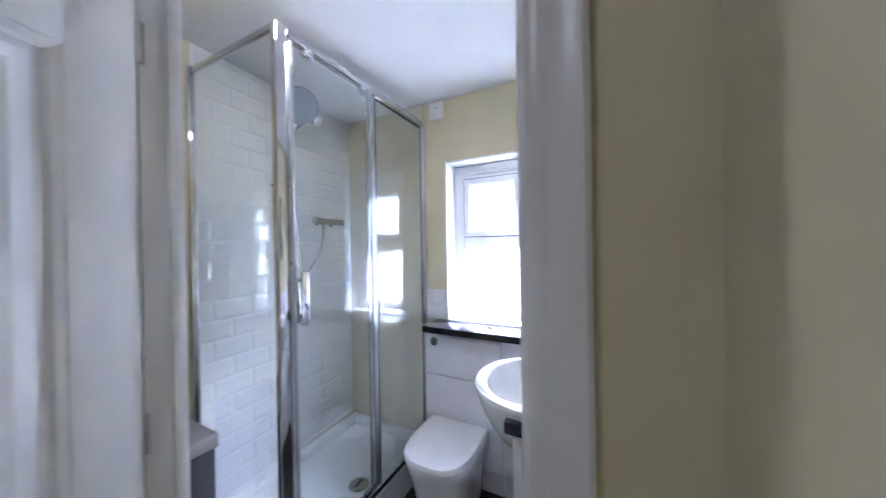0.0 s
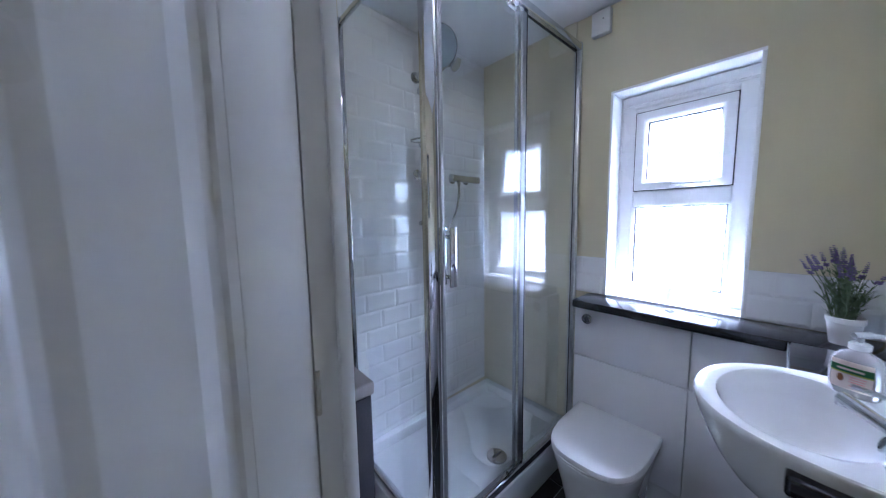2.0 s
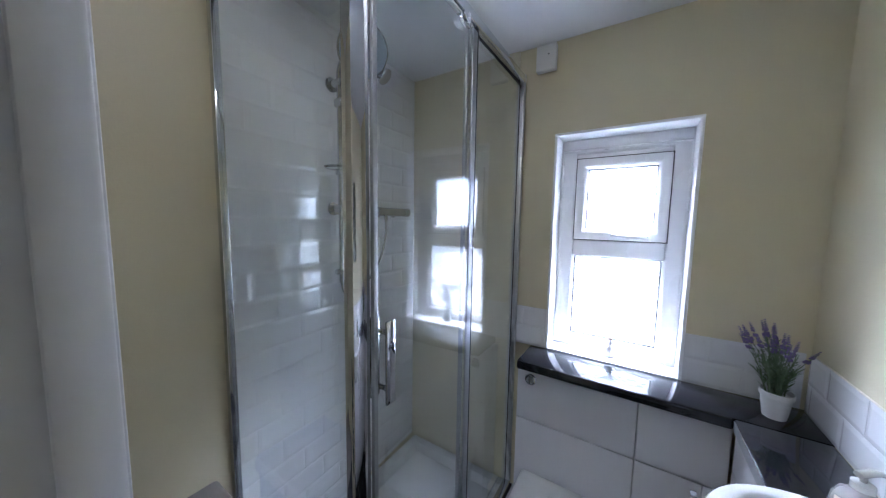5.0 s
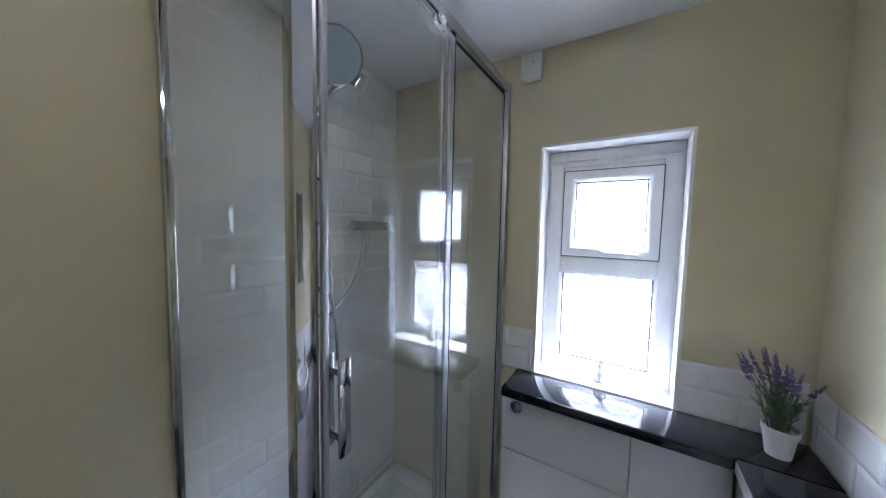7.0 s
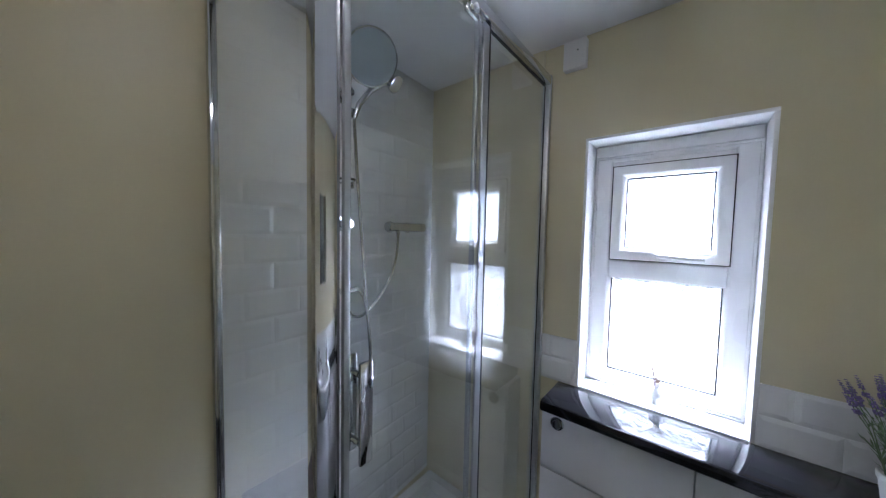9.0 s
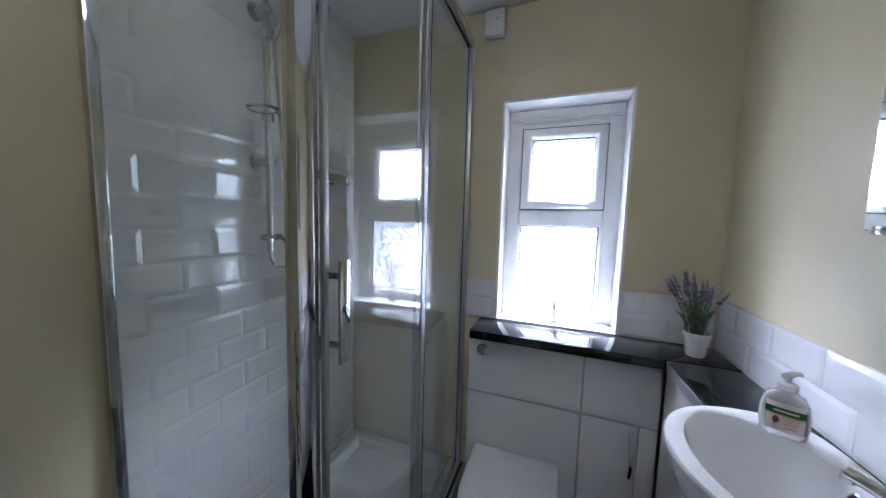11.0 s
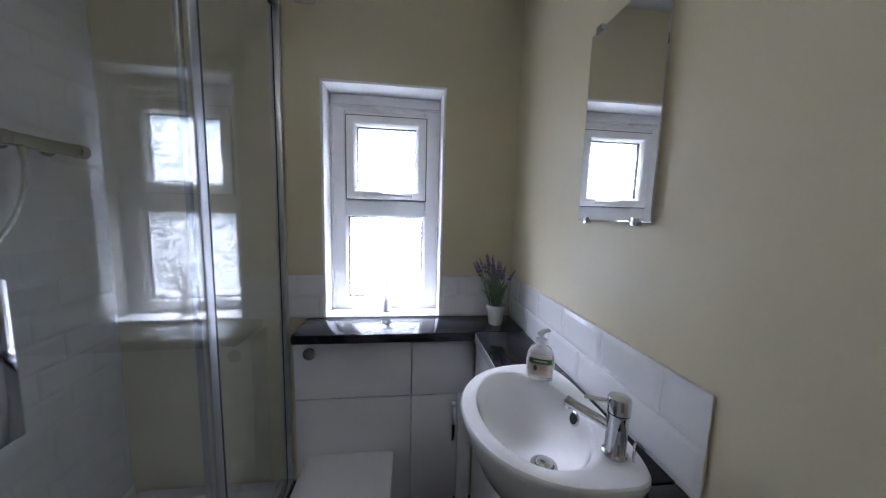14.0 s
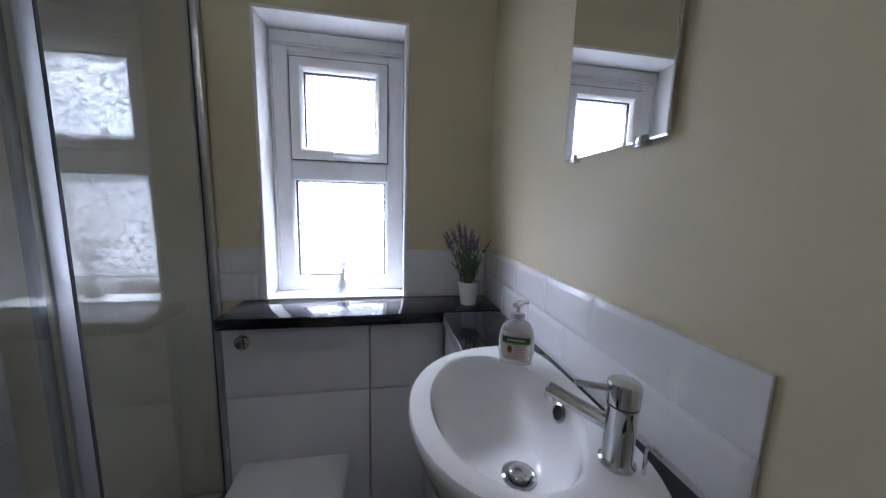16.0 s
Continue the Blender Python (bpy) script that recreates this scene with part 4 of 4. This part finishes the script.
# splashback on the window wall, both sides of the window
for x0, x1, s in ((-1.01, WX0 - 0.012, 0.05), (WX1 + 0.012, -0.0125, 0.02)):
    w = tiled("splashback", "two rows of white bevelled tiles beside the window", box_bm(x0, x1, -0.0035, -0.0003, 0.9402, 1.133))
    tile_wall(w, axes((x0, -0.0005, 0), (1, 0, 0), (0, 0, 1), (0, -1, 0)), x1 - x0, 0.941, 1.134, start=s)
# uneven sealant bead along the top of the tiles
SEALANT = mat("aged_sealant", (0.62, 0.57, 0.46), 0.6, bump=0.3, scale=90, vary=0.12, blotch=25)


def bead_bm(a, b, r, n, seed):
    rnd = random.Random(seed)
    a, b = Vector(a), Vector(b)
    return rod_bm([a.lerp(b, k / n) + Vector((0, 0, rnd.uniform(-0.0006, 0.0006))) for k in range(n + 1)], [r * rnd.uniform(0.7, 1.25) for k in range(n + 1)], 8)


part("sealant", bead_bm((-0.0022, -0.966, 1.1352), (-0.0022, -0.012, 1.1352), 0.0021, 60, 3), SEALANT, basin_wall_tiles, "cream sealant bead")
part("sealant", bead_bm((-0.0022, -0.9672, 0.9405), (-0.0022, -0.9672, 1.134), 0.0018, 18, 4), SEALANT, basin_wall_tiles, "cream sealant bead")
# shower walls
w = tiled("shower_wall_tiling", "white bevelled tiles in running bond inside the shower", box_bm(LEFT + 0.0003, LEFT + 0.0035, SY, -0.0005, 0.172, CEILING - 0.001))
w.matrix_world = LEAN_WEST
tile_wall(w, axes((LEFT + 0.0005, SY + 0.018, 0), (0, 1, 0), (0, 0, 1), (1, 0, 0)), -SY - 0.030, 0.199, CEILING - 0.002, start=0.03)
tagged(part("wall_panel", box_bm(LEFT - 0.03, SX - 0.023, -0.0105, -0.0003, 0.172, CEILING - 0.001), WETWALL, smooth=False), "smooth cream shower wall panel", "wall panel", kind="structure")

# floor tiles
ft = bpy.data.meshes.new("floor_tile")
bm = box_bm(0.002, 0.298, 0.002, 0.298, -0.006, 0.0, 0.0015, 1)
bm.to_mesh(ft)
bm.free()
ft.materials.append(SLATE)
for i in range(4):
    for j in range(7):
        ob = new("floor_tile", ft)
        ob.parent = FLOOR
        ob.location = (-1.2 + 0.3 * i, -2.1 + 0.3 * j, 0)
